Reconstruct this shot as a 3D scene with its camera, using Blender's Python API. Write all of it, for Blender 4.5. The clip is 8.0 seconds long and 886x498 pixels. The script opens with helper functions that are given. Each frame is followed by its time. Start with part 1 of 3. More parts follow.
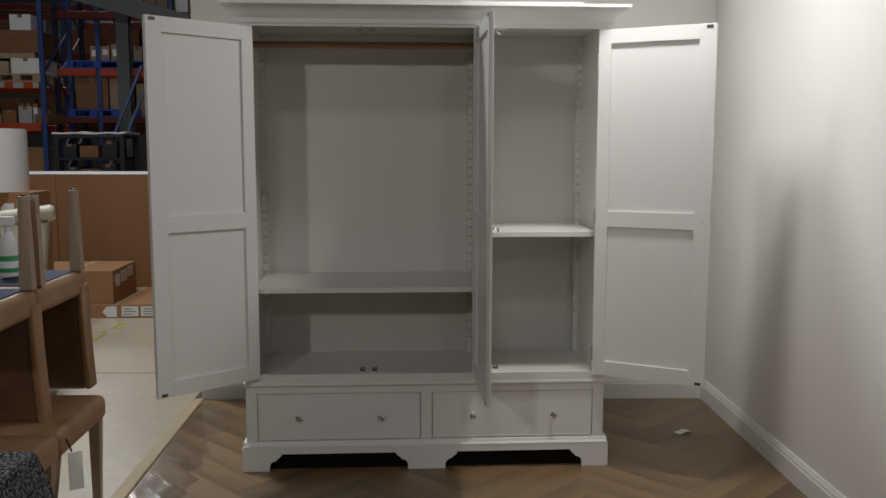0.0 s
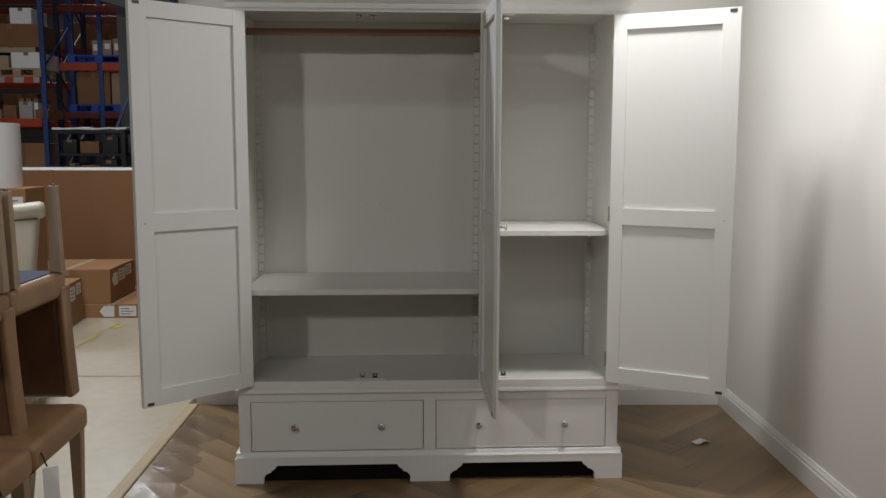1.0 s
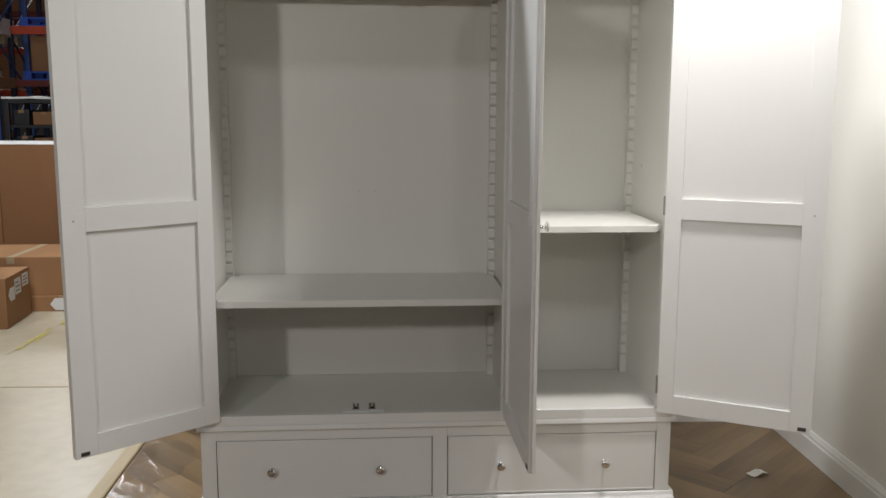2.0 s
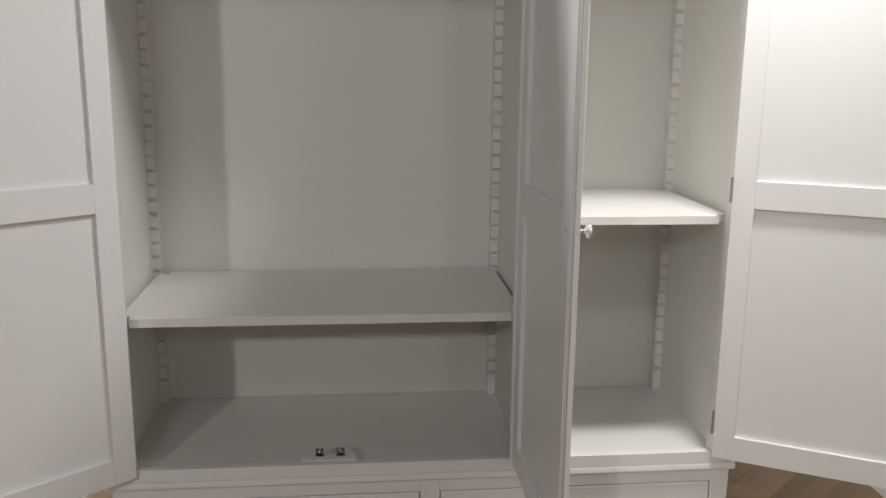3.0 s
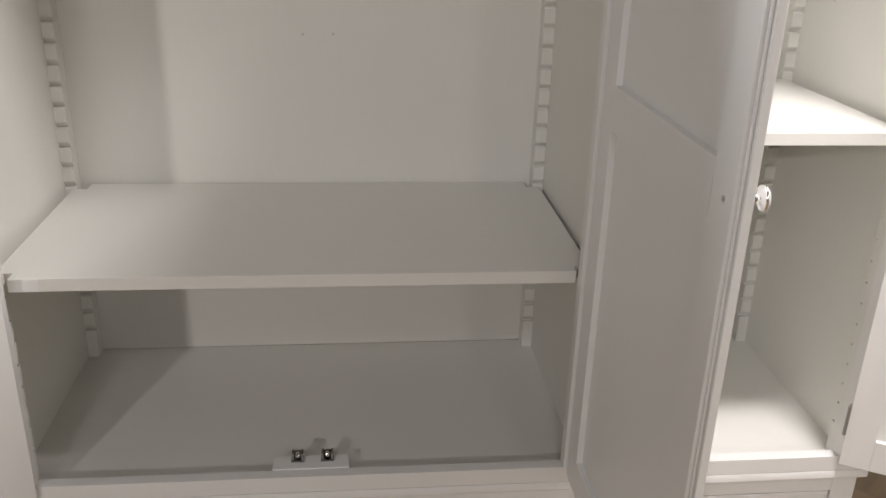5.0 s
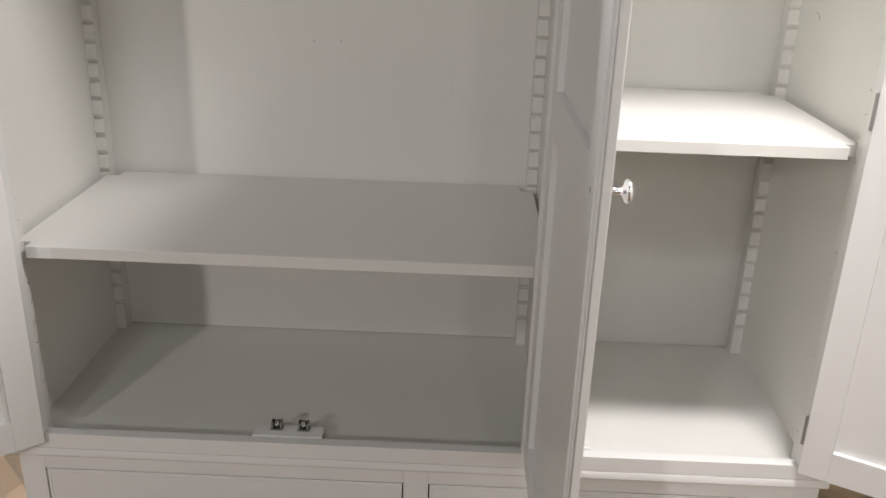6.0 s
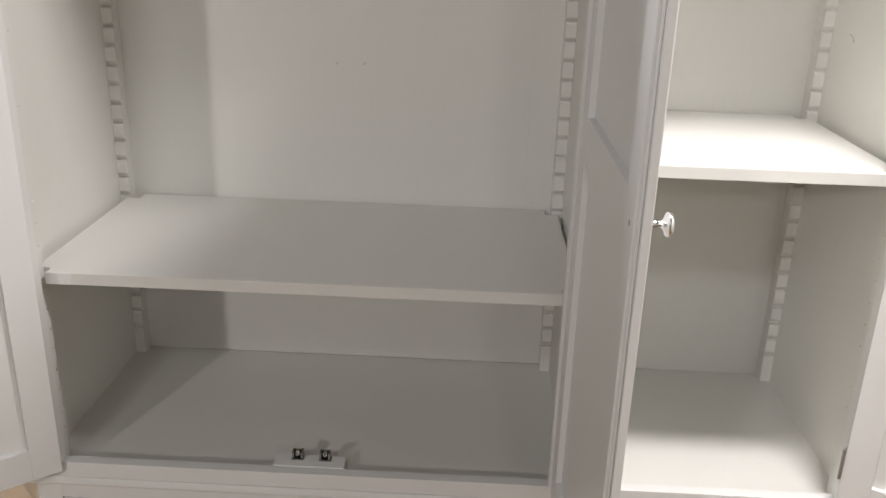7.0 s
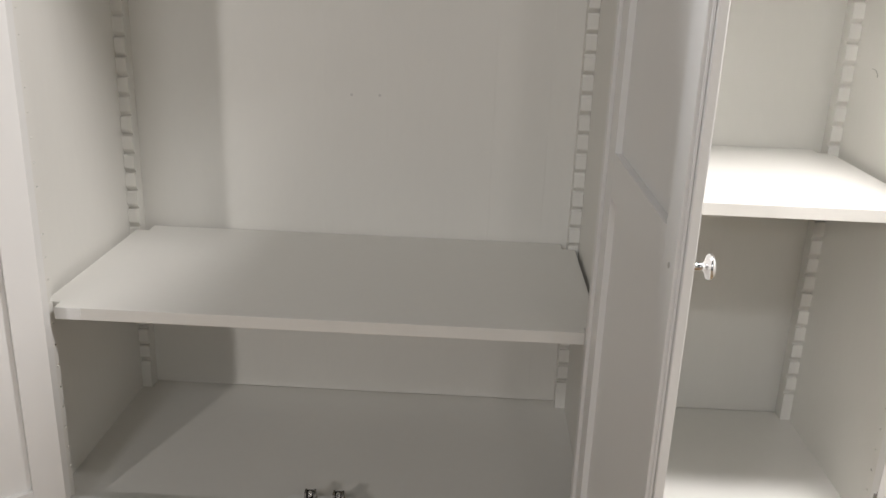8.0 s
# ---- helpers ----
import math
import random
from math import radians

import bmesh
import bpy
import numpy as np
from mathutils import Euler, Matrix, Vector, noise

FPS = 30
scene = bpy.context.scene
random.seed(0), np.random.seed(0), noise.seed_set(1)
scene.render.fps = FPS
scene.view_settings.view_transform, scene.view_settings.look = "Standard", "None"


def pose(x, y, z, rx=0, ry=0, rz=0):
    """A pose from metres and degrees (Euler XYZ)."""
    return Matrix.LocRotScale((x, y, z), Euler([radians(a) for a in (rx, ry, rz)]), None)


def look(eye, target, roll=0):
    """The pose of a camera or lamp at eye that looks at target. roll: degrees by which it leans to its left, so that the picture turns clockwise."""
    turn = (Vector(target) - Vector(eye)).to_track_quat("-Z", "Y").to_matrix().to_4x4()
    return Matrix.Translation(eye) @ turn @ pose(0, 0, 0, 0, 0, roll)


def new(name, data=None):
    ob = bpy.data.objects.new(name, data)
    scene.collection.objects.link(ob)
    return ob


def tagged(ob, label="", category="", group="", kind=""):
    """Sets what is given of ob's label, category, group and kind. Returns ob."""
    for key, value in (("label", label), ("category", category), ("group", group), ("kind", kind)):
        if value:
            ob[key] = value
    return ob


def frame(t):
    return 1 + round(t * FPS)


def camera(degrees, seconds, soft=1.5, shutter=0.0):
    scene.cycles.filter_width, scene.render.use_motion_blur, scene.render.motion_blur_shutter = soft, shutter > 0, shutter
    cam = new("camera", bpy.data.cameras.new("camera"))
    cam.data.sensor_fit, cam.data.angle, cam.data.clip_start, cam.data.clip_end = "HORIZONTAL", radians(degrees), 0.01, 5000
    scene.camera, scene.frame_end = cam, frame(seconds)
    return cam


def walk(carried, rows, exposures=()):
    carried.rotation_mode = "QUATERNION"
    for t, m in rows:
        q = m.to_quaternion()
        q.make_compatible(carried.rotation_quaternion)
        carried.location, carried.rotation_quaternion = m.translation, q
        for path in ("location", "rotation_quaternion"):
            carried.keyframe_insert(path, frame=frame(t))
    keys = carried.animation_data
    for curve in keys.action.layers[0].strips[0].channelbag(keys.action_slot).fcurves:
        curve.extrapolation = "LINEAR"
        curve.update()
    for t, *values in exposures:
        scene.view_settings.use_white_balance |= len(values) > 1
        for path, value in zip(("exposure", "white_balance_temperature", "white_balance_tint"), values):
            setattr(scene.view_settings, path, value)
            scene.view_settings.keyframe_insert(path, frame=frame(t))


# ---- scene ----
cam = camera(54.5, 8.0)
PATH = [
    (0, (-0.141, -3.727, 1.426), (-0.027, -1.744, 1.196), 0.1),
    (0.5, (-0.121, -3.709, 1.427), (-0.01, -1.726, 1.193), 0.1),
    (1, (-0.113, -3.507, 1.411), (-0.018, -1.523, 1.174), 0.1),
    (1.5, (-0.193, -3.148, 1.435), (-0.08, -1.168, 1.173), 0.2),
    (1.7, (-0.214, -2.997, 1.427), (-0.063, -1.023, 1.143), 0.2),
    (2.8, (-0.159, -2.175, 1.414), (-0.014, -0.215, 1.043), 0.5),
    (3, (-0.177, -2.029, 1.428), (0.018, -0.082, 1.011), 0.6),
    (3.5, (-0.145, -1.669, 1.411), (0.12, 0.254, 0.932), 0.6),
    (4, (-0.162, -1.404, 1.394), (0.18, 0.434, 0.684), 2.0),
    (4.5, (-0.204, -1.269, 1.407), (0.16, 0.553, 0.667), 2.1),
    (4.7, (-0.21, -1.264, 1.415), (0.106, 0.555, 0.647), 1.9),
    (5.8, (0.04, -1.415, 1.4), (0.026, 0.452, 0.682), 2.2),
    (6, (0.058, -1.42, 1.42), (0.033, 0.442, 0.689), 2.0),
    (6.5, (0.04, -1.399, 1.424), (0.005, 0.463, 0.694), 1.9),
    (7, (0.035, -1.382, 1.427), (-0.024, 0.491, 0.729), 1.8),
    (7.5, (0.016, -1.368, 1.431), (-0.076, 0.521, 0.781), 1.8),
    (8, (-0.003, -1.345, 1.429), (-0.062, 0.549, 0.79), 2.1),
]
EXPOSURES = [(0.0, -0.16, 6500, 12), (0.6, -0.12, 6500, 12), (1.5, 0.46, 6500, 11), (3.0, 0.74, 6500, 13), (4.5, 1.16, 6650, 16), (6.0, 1.12, 6500, 15), (8.0, 1.19, 6550, 14)]
walk(cam, [(t, look(eye, target, roll)) for t, eye, target, roll in PATH], EXPOSURES)

# ---- light ----
world = bpy.data.worlds.new("world")
scene.world = world
world.use_nodes = True
world.node_tree.nodes["Background"].inputs["Color"].default_value = (0.9, 0.95, 1.0, 1)
world.node_tree.nodes["Background"].inputs["Strength"].default_value = 0.085


def lamp(name, place, target, size, watts, colour, spread=180, spot=0):
    data = bpy.data.lights.new(name, "SPOT" if spot else "AREA")
    if spot:
        data.spot_size, data.spot_blend, data.shadow_soft_size = radians(spot), 0.9, size / 2
    else:
        data.shape, data.size, data.spread = "DISK", size, radians(spread)
    data.energy, data.color = watts, colour
    ob = new(name, data)
    ob.matrix_world = look(place, target)
    return ob


WARM, NEUTRAL, COOL = (1.0, 0.975, 0.94), (1.0, 0.99, 0.98), (0.93, 0.97, 1.0)
lamp("showroom_lamp_front", (-2.36, -5.45, 2.95), (-0.2, 0.2, 1.0), 0.26, 18, WARM, 140)
lamp("showroom_lamp_middle", (0.80, -5.45, 2.95), (0.2, 0.2, 1.0), 0.26, 3.8, WARM, 140)
lamp("showroom_lamp_side", (0.74, -0.40, 2.66), (0.80, -0.40, 0.0), 0.24, 20.5, NEUTRAL, 175)
lamp("warehouse_lamp_near", (-2.6, 1.75, 5.2), (-1.4, 0.9, 0.0), 1.3, 165, COOL)
lamp("warehouse_lamp_side", (-4.4, 3.2, 5.0), (-3.6, 2.6, 0.0), 0.8, 45, COOL)
lamp("warehouse_lamp_far", (-4.6, 6.2, 6.8), (-4.6, 6.6, 0.0), 0.8, 30, COOL)
lamp("warehouse_lamp_left", (-6.2, -1.5, 5.2), (-1.0, -0.6, 0.6), 0.5, 9, COOL)
lamp("warehouse_lamp_rear", (-6.0, 13.0, 6.0), (-2.5, 2.0, 0.0), 1.2, 160, COOL)
# Unseen fill, added behind the viewpoint to lift floor, drawers and doors.
lamp("fill_lamp_behind", (-1.0, -7.5, 6.6), (-0.5, -6.0, 0.0), 1.2, 56, COOL)

# ---- materials ----


def material(name, colour, rough=0.5, metal=0.0, vary=0.06, scale=6.0, fine=90.0, bump=0.0, stretch=(1, 1, 1), dark=None, spec=0.5, random_tint=0.0, lo_at=0.42, hi_at=0.92):
    """A plain surface with broad blotches, fine grain and a little relief."""
    m = bpy.data.materials.new(name)
    m.use_nodes = True
    n, l = m.node_tree.nodes, m.node_tree.links
    b = n["Principled BSDF"]
    b.inputs["Metallic"].default_value = metal
    b.inputs["Specular IOR Level"].default_value = spec
    co = n.new("ShaderNodeTexCoord")
    mp = n.new("ShaderNodeMapping")
    mp.inputs["Scale"].default_value = stretch
    l.new(co.outputs["Object"], mp.inputs["Vector"])
    big, small = n.new("ShaderNodeTexNoise"), n.new("ShaderNodeTexNoise")
    big.inputs["Scale"].default_value, big.inputs["Detail"].default_value = scale, 4
    small.inputs["Scale"].default_value, small.inputs["Detail"].default_value = fine, 3
    l.new(mp.outputs[0], big.inputs["Vector"])
    l.new(mp.outputs[0], small.inputs["Vector"])
    add = n.new("ShaderNodeMath")
    add.operation = "MULTIPLY_ADD"
    add.inputs[1].default_value = 0.35
    l.new(small.outputs["Fac"], add.inputs[0])
    l.new(big.outputs["Fac"], add.inputs[2])
    last = add.outputs[0]
    if random_tint:
        info = n.new("ShaderNodeObjectInfo")
        more = n.new("ShaderNodeMath")
        more.operation = "MULTIPLY_ADD"
        more.inputs[1].default_value = random_tint
        l.new(info.outputs["Random"], more.inputs[0])
        l.new(last, more.inputs[2])
        last = more.outputs[0]
    ramp = n.new("ShaderNodeValToRGB")
    lo = dark or tuple(c * (1 - 2.2 * vary) for c in colour)
    ramp.color_ramp.elements[0].position, ramp.color_ramp.elements[0].color = lo_at, (*lo, 1)
    ramp.color_ramp.elements[1].position, ramp.color_ramp.elements[1].color = min(1.0, hi_at + random_tint), (*colour, 1)
    l.new(last, ramp.inputs["Fac"])
    l.new(ramp.outputs["Color"], b.inputs["Base Color"])
    r = n.new("ShaderNodeMapRange")
    r.inputs["To Min"].default_value, r.inputs["To Max"].default_value = max(0.02, rough - 0.08), min(1, rough + 0.08)
    l.new(big.outputs["Fac"], r.inputs["Value"])
    l.new(r.outputs["Result"], b.inputs["Roughness"])
    if bump:
        bp = n.new("ShaderNodeBump")
        bp.inputs["Strength"].default_value, bp.inputs["Distance"].default_value = 0.6, bump
        l.new(add.outputs[0], bp.inputs["Height"])
        l.new(bp.outputs["Normal"], b.inputs["Normal"])
    return m


PAINT = material("satin_white_paint", (0.75, 0.745, 0.72), 0.36, vary=0.012, scale=2.5, fine=55, bump=0.0004, stretch=(1, 1, 0.25))
PAINT_IN = material("inside_white_paint", (0.73, 0.719, 0.673), 0.42, vary=0.02, scale=2.0, fine=70, bump=0.0004, stretch=(1, 1, 0.3))
WALL = material("wall_paint", (0.80, 0.78, 0.73), 0.62, vary=0.012, scale=1.2, fine=160, bump=0.0006)
TRIM = material("trim_paint", (0.80, 0.79, 0.76), 0.4, vary=0.015, scale=3, fine=80, bump=0.0003)
CHROME = material("chrome", (0.78, 0.78, 0.78), 0.13, 1.0, vary=0.03)
GREY_PALE = material("reflective_grey", (0.42, 0.41, 0.40), 0.5, vary=0.1)
TAPE_BROWN = material("brown_parcel_tape", (0.26, 0.15, 0.08), 0.4, vary=0.05)
HINGE = material("dull_steel", (0.40, 0.39, 0.37), 0.4, 0.8, vary=0.1)
STEEL = material("brushed_steel", (0.55, 0.54, 0.52), 0.35, 1.0, vary=0.1)
CATCH = material("catch_steel", (0.42, 0.41, 0.39), 0.25, 1.0, vary=0.15)
PLATE = material("dark_plate", (0.10, 0.095, 0.09), 0.4, 0.8)
BLACK = material("black_metal", (0.025, 0.025, 0.028), 0.45, vary=0.1)
# Near-black for gaps and openings: their shade is put into this colour.
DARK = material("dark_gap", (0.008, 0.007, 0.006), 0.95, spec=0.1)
OAK_POLE = material("varnished_pole", (0.34, 0.20, 0.11), 0.4, vary=0.15, scale=8, fine=60, stretch=(0.15, 1, 1))
PLANK = material("oak_plank", (0.235, 0.152, 0.076), 0.33, dark=(0.082, 0.053, 0.027), scale=3.0, fine=28, bump=0.0006, stretch=(0.16, 1.6, 1), random_tint=0.35)
CONCRETE = material("sealed_concrete", (0.50, 0.435, 0.32), 0.34, dark=(0.34, 0.285, 0.195), scale=0.9, fine=12, bump=0.0004)
STRIP = material("wooden_edging", (0.46, 0.36, 0.22), 0.5, vary=0.12, scale=5, fine=50, stretch=(1, 0.2, 1))
CARD = material("cardboard", (0.35, 0.18, 0.08), 0.75, vary=0.06, scale=3, fine=60, bump=0.0004)
# Crate card; on the rear rack cartons its dark stands for dim light.
CARD_DARK = material("brown_cardboard_sheet", (0.23, 0.105, 0.042), 0.7, vary=0.06, scale=1.5, fine=40, bump=0.0004, stretch=(1, 1, 0.3))
LABEL = material("white_label", (0.78, 0.78, 0.78), 0.5, vary=0.02)
INK = material("label_print", (0.12, 0.12, 0.13), 0.6)
BLUE = material("blue_rack_paint", (0.03, 0.075, 0.24), 0.45, vary=0.12)
NAVY = material("dark_blue_rack_paint", (0.012, 0.02, 0.06), 0.5, vary=0.12)
# Darkened orange: the dim light on the rear racks is in this colour.
SHADED_BEAM = material("shaded_beam_paint", (0.16, 0.02, 0.014), 0.55, vary=0.15)
CARD_PALE = material("pale_pinkish_cardboard", (0.34, 0.23, 0.165), 0.75, vary=0.06, scale=3, fine=60, bump=0.0004)
ORANGE = material("orange_beam_paint", (0.47, 0.06, 0.02), 0.45, vary=0.1)
GREY = material("grey_column_paint", (0.09, 0.10, 0.10), 0.5, vary=0.1)
PALLET = material("pallet_wood", (0.42, 0.32, 0.21), 0.8, vary=0.15, scale=6, fine=60)
PALLET_BLUE = material("blue_pallet_paint", (0.02, 0.08, 0.42), 0.6, vary=0.15)
LEATHER = material("tan_leather", (0.34, 0.195, 0.10), 0.42, dark=(0.20, 0.105, 0.05), scale=7, fine=160, bump=0.0012)
LEATHER_DARK = material("brown_leather", (0.17, 0.085, 0.045), 0.42, dark=(0.09, 0.042, 0.022), scale=7, fine=160, bump=0.0012)
CHAIR_WOOD = material("grey_oak", (0.40, 0.29, 0.19), 0.5, dark=(0.25, 0.175, 0.11), scale=9, fine=70, stretch=(1, 1, 0.12), bump=0.0004)
CREAM = material("cream_leather", (0.60, 0.54, 0.43), 0.45, vary=0.05, scale=6, fine=120, bump=0.001)
NAVY_CLOTH = material("blue_grey_lining", (0.035, 0.045, 0.085), 0.85, vary=0.15, scale=10, fine=300, bump=0.0006)
THROW = material("charcoal_wool", (0.20, 0.20, 0.21), 0.97, dark=(0.012, 0.012, 0.014), scale=130, fine=420, bump=0.003, lo_at=0.60, hi_at=0.85, spec=0.1)
PLASTIC = material("white_plastic", (0.66, 0.66, 0.65), 0.35, vary=0.01)
GREEN = material("green_label", (0.03, 0.30, 0.12), 0.45)
ROOF = material("warehouse_sheet", (0.10, 0.10, 0.10), 0.8, vary=0.06, scale=0.6, fine=8)
SHADE = material("white_lampshade_fabric", (0.84, 0.82, 0.82), 0.8, vary=0.02, scale=4, fine=200, bump=0.0003)
PAPER = material("white_paper", (0.8, 0.79, 0.76), 0.7, vary=0.03)

# ---- helpers of the scene ----


def box(bm, x0, x1, y0, y1, z0, z1, bevel=0.0):
    """Adds a box, its edges rounded by bevel, to bm."""
    made = bmesh.ops.create_cube(bm, size=1, matrix=Matrix.Translation(((x0 + x1) / 2, (y0 + y1) / 2, (z0 + z1) / 2)) @ Matrix.Diagonal((x1 - x0, y1 - y0, z1 - z0, 1)))
    if bevel:
        edges = list({e for v in made["verts"] for e in v.link_edges})
        bmesh.ops.bevel(bm, geom=edges, offset=bevel, segments=2, profile=0.5, affect="EDGES")
    return bm


def boxes(*rows, bevel=0.0):
    bm = bmesh.new()
    for row in rows:
        box(bm, *row, bevel=bevel)
    return bm


def prism(points, axis, a, b, bevel=0.0):
    """A polygon pushed along an axis from a to b. Points are (x, z) along y, (y, z) along x, (x, y) along z."""
    bm = bmesh.new()
    put = {"y": lambda p, d: (p[0], d, p[1]), "x": lambda p, d: (d, p[0], p[1]), "z": lambda p, d: (p[0], p[1], d)}[axis]
    low, high = [bm.verts.new(put(p, a)) for p in points], [bm.verts.new(put(p, b)) for p in points]
    bm.faces.new(low), bm.faces.new(high[::-1])
    for i in range(len(points)):
        j = (i + 1) % len(points)
        bm.faces.new((low[j], low[i], high[i], high[j]))
    bmesh.ops.recalc_face_normals(bm, faces=bm.faces)
    if bevel:
        bmesh.ops.bevel(bm, geom=[e for e in bm.edges if e.calc_face_angle(0) > 0.6], offset=bevel, segments=2, profile=0.5, affect="EDGES")
    return bm


def lathe(profile, segments=20):
    """A solid of turning round z from (radius, height) pairs."""
    bm = bmesh.new()
    rings = [[bm.verts.new((r * math.cos(2 * math.pi * k / segments), r * math.sin(2 * math.pi * k / segments), z)) for k in range(segments)] for r, z in profile]
    for a, b in zip(rings, rings[1:]):
        for k in range(segments):
            bm.faces.new((a[k], a[(k + 1) % segments], b[(k + 1) % segments], b[k]))
    bm.faces.new(rings[0][::-1]), bm.faces.new(rings[-1])
    bmesh.ops.recalc_face_normals(bm, faces=bm.faces)
    return bm


def rod(bm, a, b, r, segments=12):
    """Adds a round bar from a to b."""
    a, b = Vector(a), Vector(b)
    turn = (b - a).to_track_quat("Z", "Y").to_matrix().to_4x4()
    bmesh.ops.create_cone(bm, cap_ends=True, segments=segments, radius1=r, radius2=r, depth=(b - a).length, matrix=Matrix.Translation((a + b) / 2) @ turn)
    return bm


def bar(bm, a, b, w, d):
    """Adds a square bar from a to b."""
    a, b = Vector(a), Vector(b)
    turn = (b - a).to_track_quat("Z", "Y").to_matrix().to_4x4()
    bmesh.ops.create_cube(bm, size=1, matrix=Matrix.Translation((a + b) / 2) @ turn @ Matrix.Diagonal((w, d, (b - a).length, 1)))
    return bm


def mesh_of(name, bm, mat, smooth=False):
    data = bpy.data.meshes.new(name)
    bm.to_mesh(data)
    bm.free()
    data.materials.append(mat)
    if smooth:
        data.shade_smooth()
        data.set_sharp_from_angle(angle=radians(20 if smooth is True else smooth))
    return data


def part(name, bm, mat, parent=None, label="", at=None, smooth=True):
    ob = new(name, mesh_of(name, bm, mat, smooth))
    ob.parent = parent
    if at is not None:
        ob.matrix_basis = at
    if label:
        ob["label"] = label
    return ob


def thing(name, at, label, category, group=""):
    ob = new(name)
    ob.empty_display_size = 0.05
    ob.matrix_basis = at
    return tagged(ob, label, category, group)


def setting(name, bm, mat, at=None, label="", category="", smooth=False):
    ob = part(name, bm, mat, None, at=at, smooth=smooth)
    return tagged(ob, label, category, kind="structure")


# ---- the room: a corner of painted partition walls on a wooden floor ----
ROOM = pose(1.64, 1.04, 0, 0, 0, -2.4)
EDGE = -2.845
STRIP_LINE = pose(-1.243, 0.0, 0, 0, 0, -0.6)
setting("wall_back", boxes((-2.885, 0.12, 0.0, 0.12, -0.02, 3.1)), WALL, ROOM, "smooth off-white painted partition wall", "wall")
setting("wall_right", boxes((0.0, 0.12, -6.4, -0.002, -0.02, 3.1)), WALL, ROOM, "smooth off-white painted side wall", "wall")
SKIRT = [(0.0, 0.0), (-0.018, 0.0), (-0.018, 0.084), (-0.014, 0.092), (-0.014, 0.099), (-0.009, 0.109), (-0.006, 0.118), (0.0, 0.118)]
setting("baseboard_back", prism(SKIRT, "x", -2.885, -0.018), TRIM, ROOM @ pose(0, -0.002, 0), "white moulded skirting board", "skirting board")
setting("baseboard_right", prism([(x, z) for x, z in SKIRT], "y", -6.4, -0.002), TRIM, ROOM @ pose(-0.002, 0, 0), "white moulded skirting board", "skirting board")
setting("floor", boxes((EDGE - 0.09, 0.0, -6.4, 0.0, -0.051, -0.012)), DARK, ROOM, "brown oak floor laid in a herringbone pattern", "floor")
setting("ground", boxes((-14, 12, -12, 14, -0.12, -0.052)), CONCRETE, None, "sealed beige concrete warehouse floor", "floor")
setting("concrete_floor", boxes((-12.6, -0.0661, -11.9, 13.7, -0.052, -0.008)), CONCRETE, STRIP_LINE, "sealed beige concrete floor with worn yellow marking", "floor")
setting("trim_floor_edge", prism([(-0.066, -0.008), (-0.060, 0.006), (-0.006, 0.010), (0.0, 0.006), (0.0, -0.05), (-0.066, -0.05)], "y", -6.0, 1.135), STRIP, STRIP_LINE, "pale wooden edging strip beside the floor", "edging")
setting("wall_far", boxes((-14, 12, 13.8, 14.0, -0.1, 7.5)), ROOF, None, "far wall of the warehouse", "wall")
setting("wall_behind", boxes((-14, 12, -12.2, -12.0, -0.1, 7.5)), ROOF, None, "rear wall of the warehouse", "wall")
setting("wall_west", boxes((-14.2, -14, -12, 14, -0.1, 7.5)), ROOF, None, "side wall of the warehouse", "wall")
setting("wall_east", boxes((12, 12.2, -12, 14, -0.1, 7.5)), ROOF, None, "side wall of the warehouse", "wall")
setting("ceiling", boxes((-14, 12, -12, 14, 7.5, 7.7)), ROOF, None, "grey sheeted warehouse roof", "ceiling")

# ---- the wardrobe ----
wardrobe = thing("wardrobe", pose(0, 0, 0), "white painted three-door wardrobe standing open and empty on the oak floor", "wardrobe")
BACK, FLOOR_IN, LIP, HEAD = 0.545, 0.405, 0.438, 1.94


def scroll(x, d):
    """The shaped end of a plinth opening: from the foot at x, rising along d."""
    return [(x, 0.0), (x, 0.026), (x + d * 0.010, 0.040), (x + d * 0.022, 0.046), (x + d * 0.030, 0.047), (x + d * 0.033, 0.056), (x + d * 0.042, 0.060), (x + d * 0.050, 0.068), (x + d * 0.056, 0.078)]


plinth = [(-0.816, 0.0)] + scroll(-0.697, 1) + scroll(-0.082, -1)[::-1] + scroll(0.086, 1) + scroll(0.706, -1)[::-1] + [(0.824, 0.0), (0.824, 0.106), (-0.816, 0.106)]
part("plinth", prism(plinth, "y", 0.0, 0.022), PAINT, wardrobe, "shaped white plinth with bracket feet", smooth=False)
for x0, x1 in ((-0.816, -0.794), (0.802, 0.824)):
    part("plinth_side", prism([(0.0225, 0.0), (0.13, 0.0), (0.19, 0.078), (0.46, 0.078), (0.50, 0.0), (0.60, 0.0), (0.60, 0.106), (0.0225, 0.106)], "x", x0, x1), PAINT, wardrobe, smooth=False)
# Added board: the dark under the wardrobe is put into its black.
part("plinth_dark_board", boxes((-0.793, 0.801, 0.0305, 0.040, 0.001, 0.1055)), DARK, wardrobe, "added black board that darkens the plinth openings", smooth=False)
# Unseen board, added to keep light from behind out under the wardrobe.
part("plinth_light_stop", boxes((-0.794, 0.802, 0.582, 0.60, 0.0, 0.106)), PAINT, wardrobe, smooth=False)
cap = [(-0.001, 0.1062), (-0.001, 0.112), (0.006, 0.120), (0.010, 0.131), (0.0155, 0.134), (0.60, 0.134), (0.60, 0.1062)]
part("plinth_moulding", prism(cap, "x", -0.810, 0.818), PAINT, wardrobe)
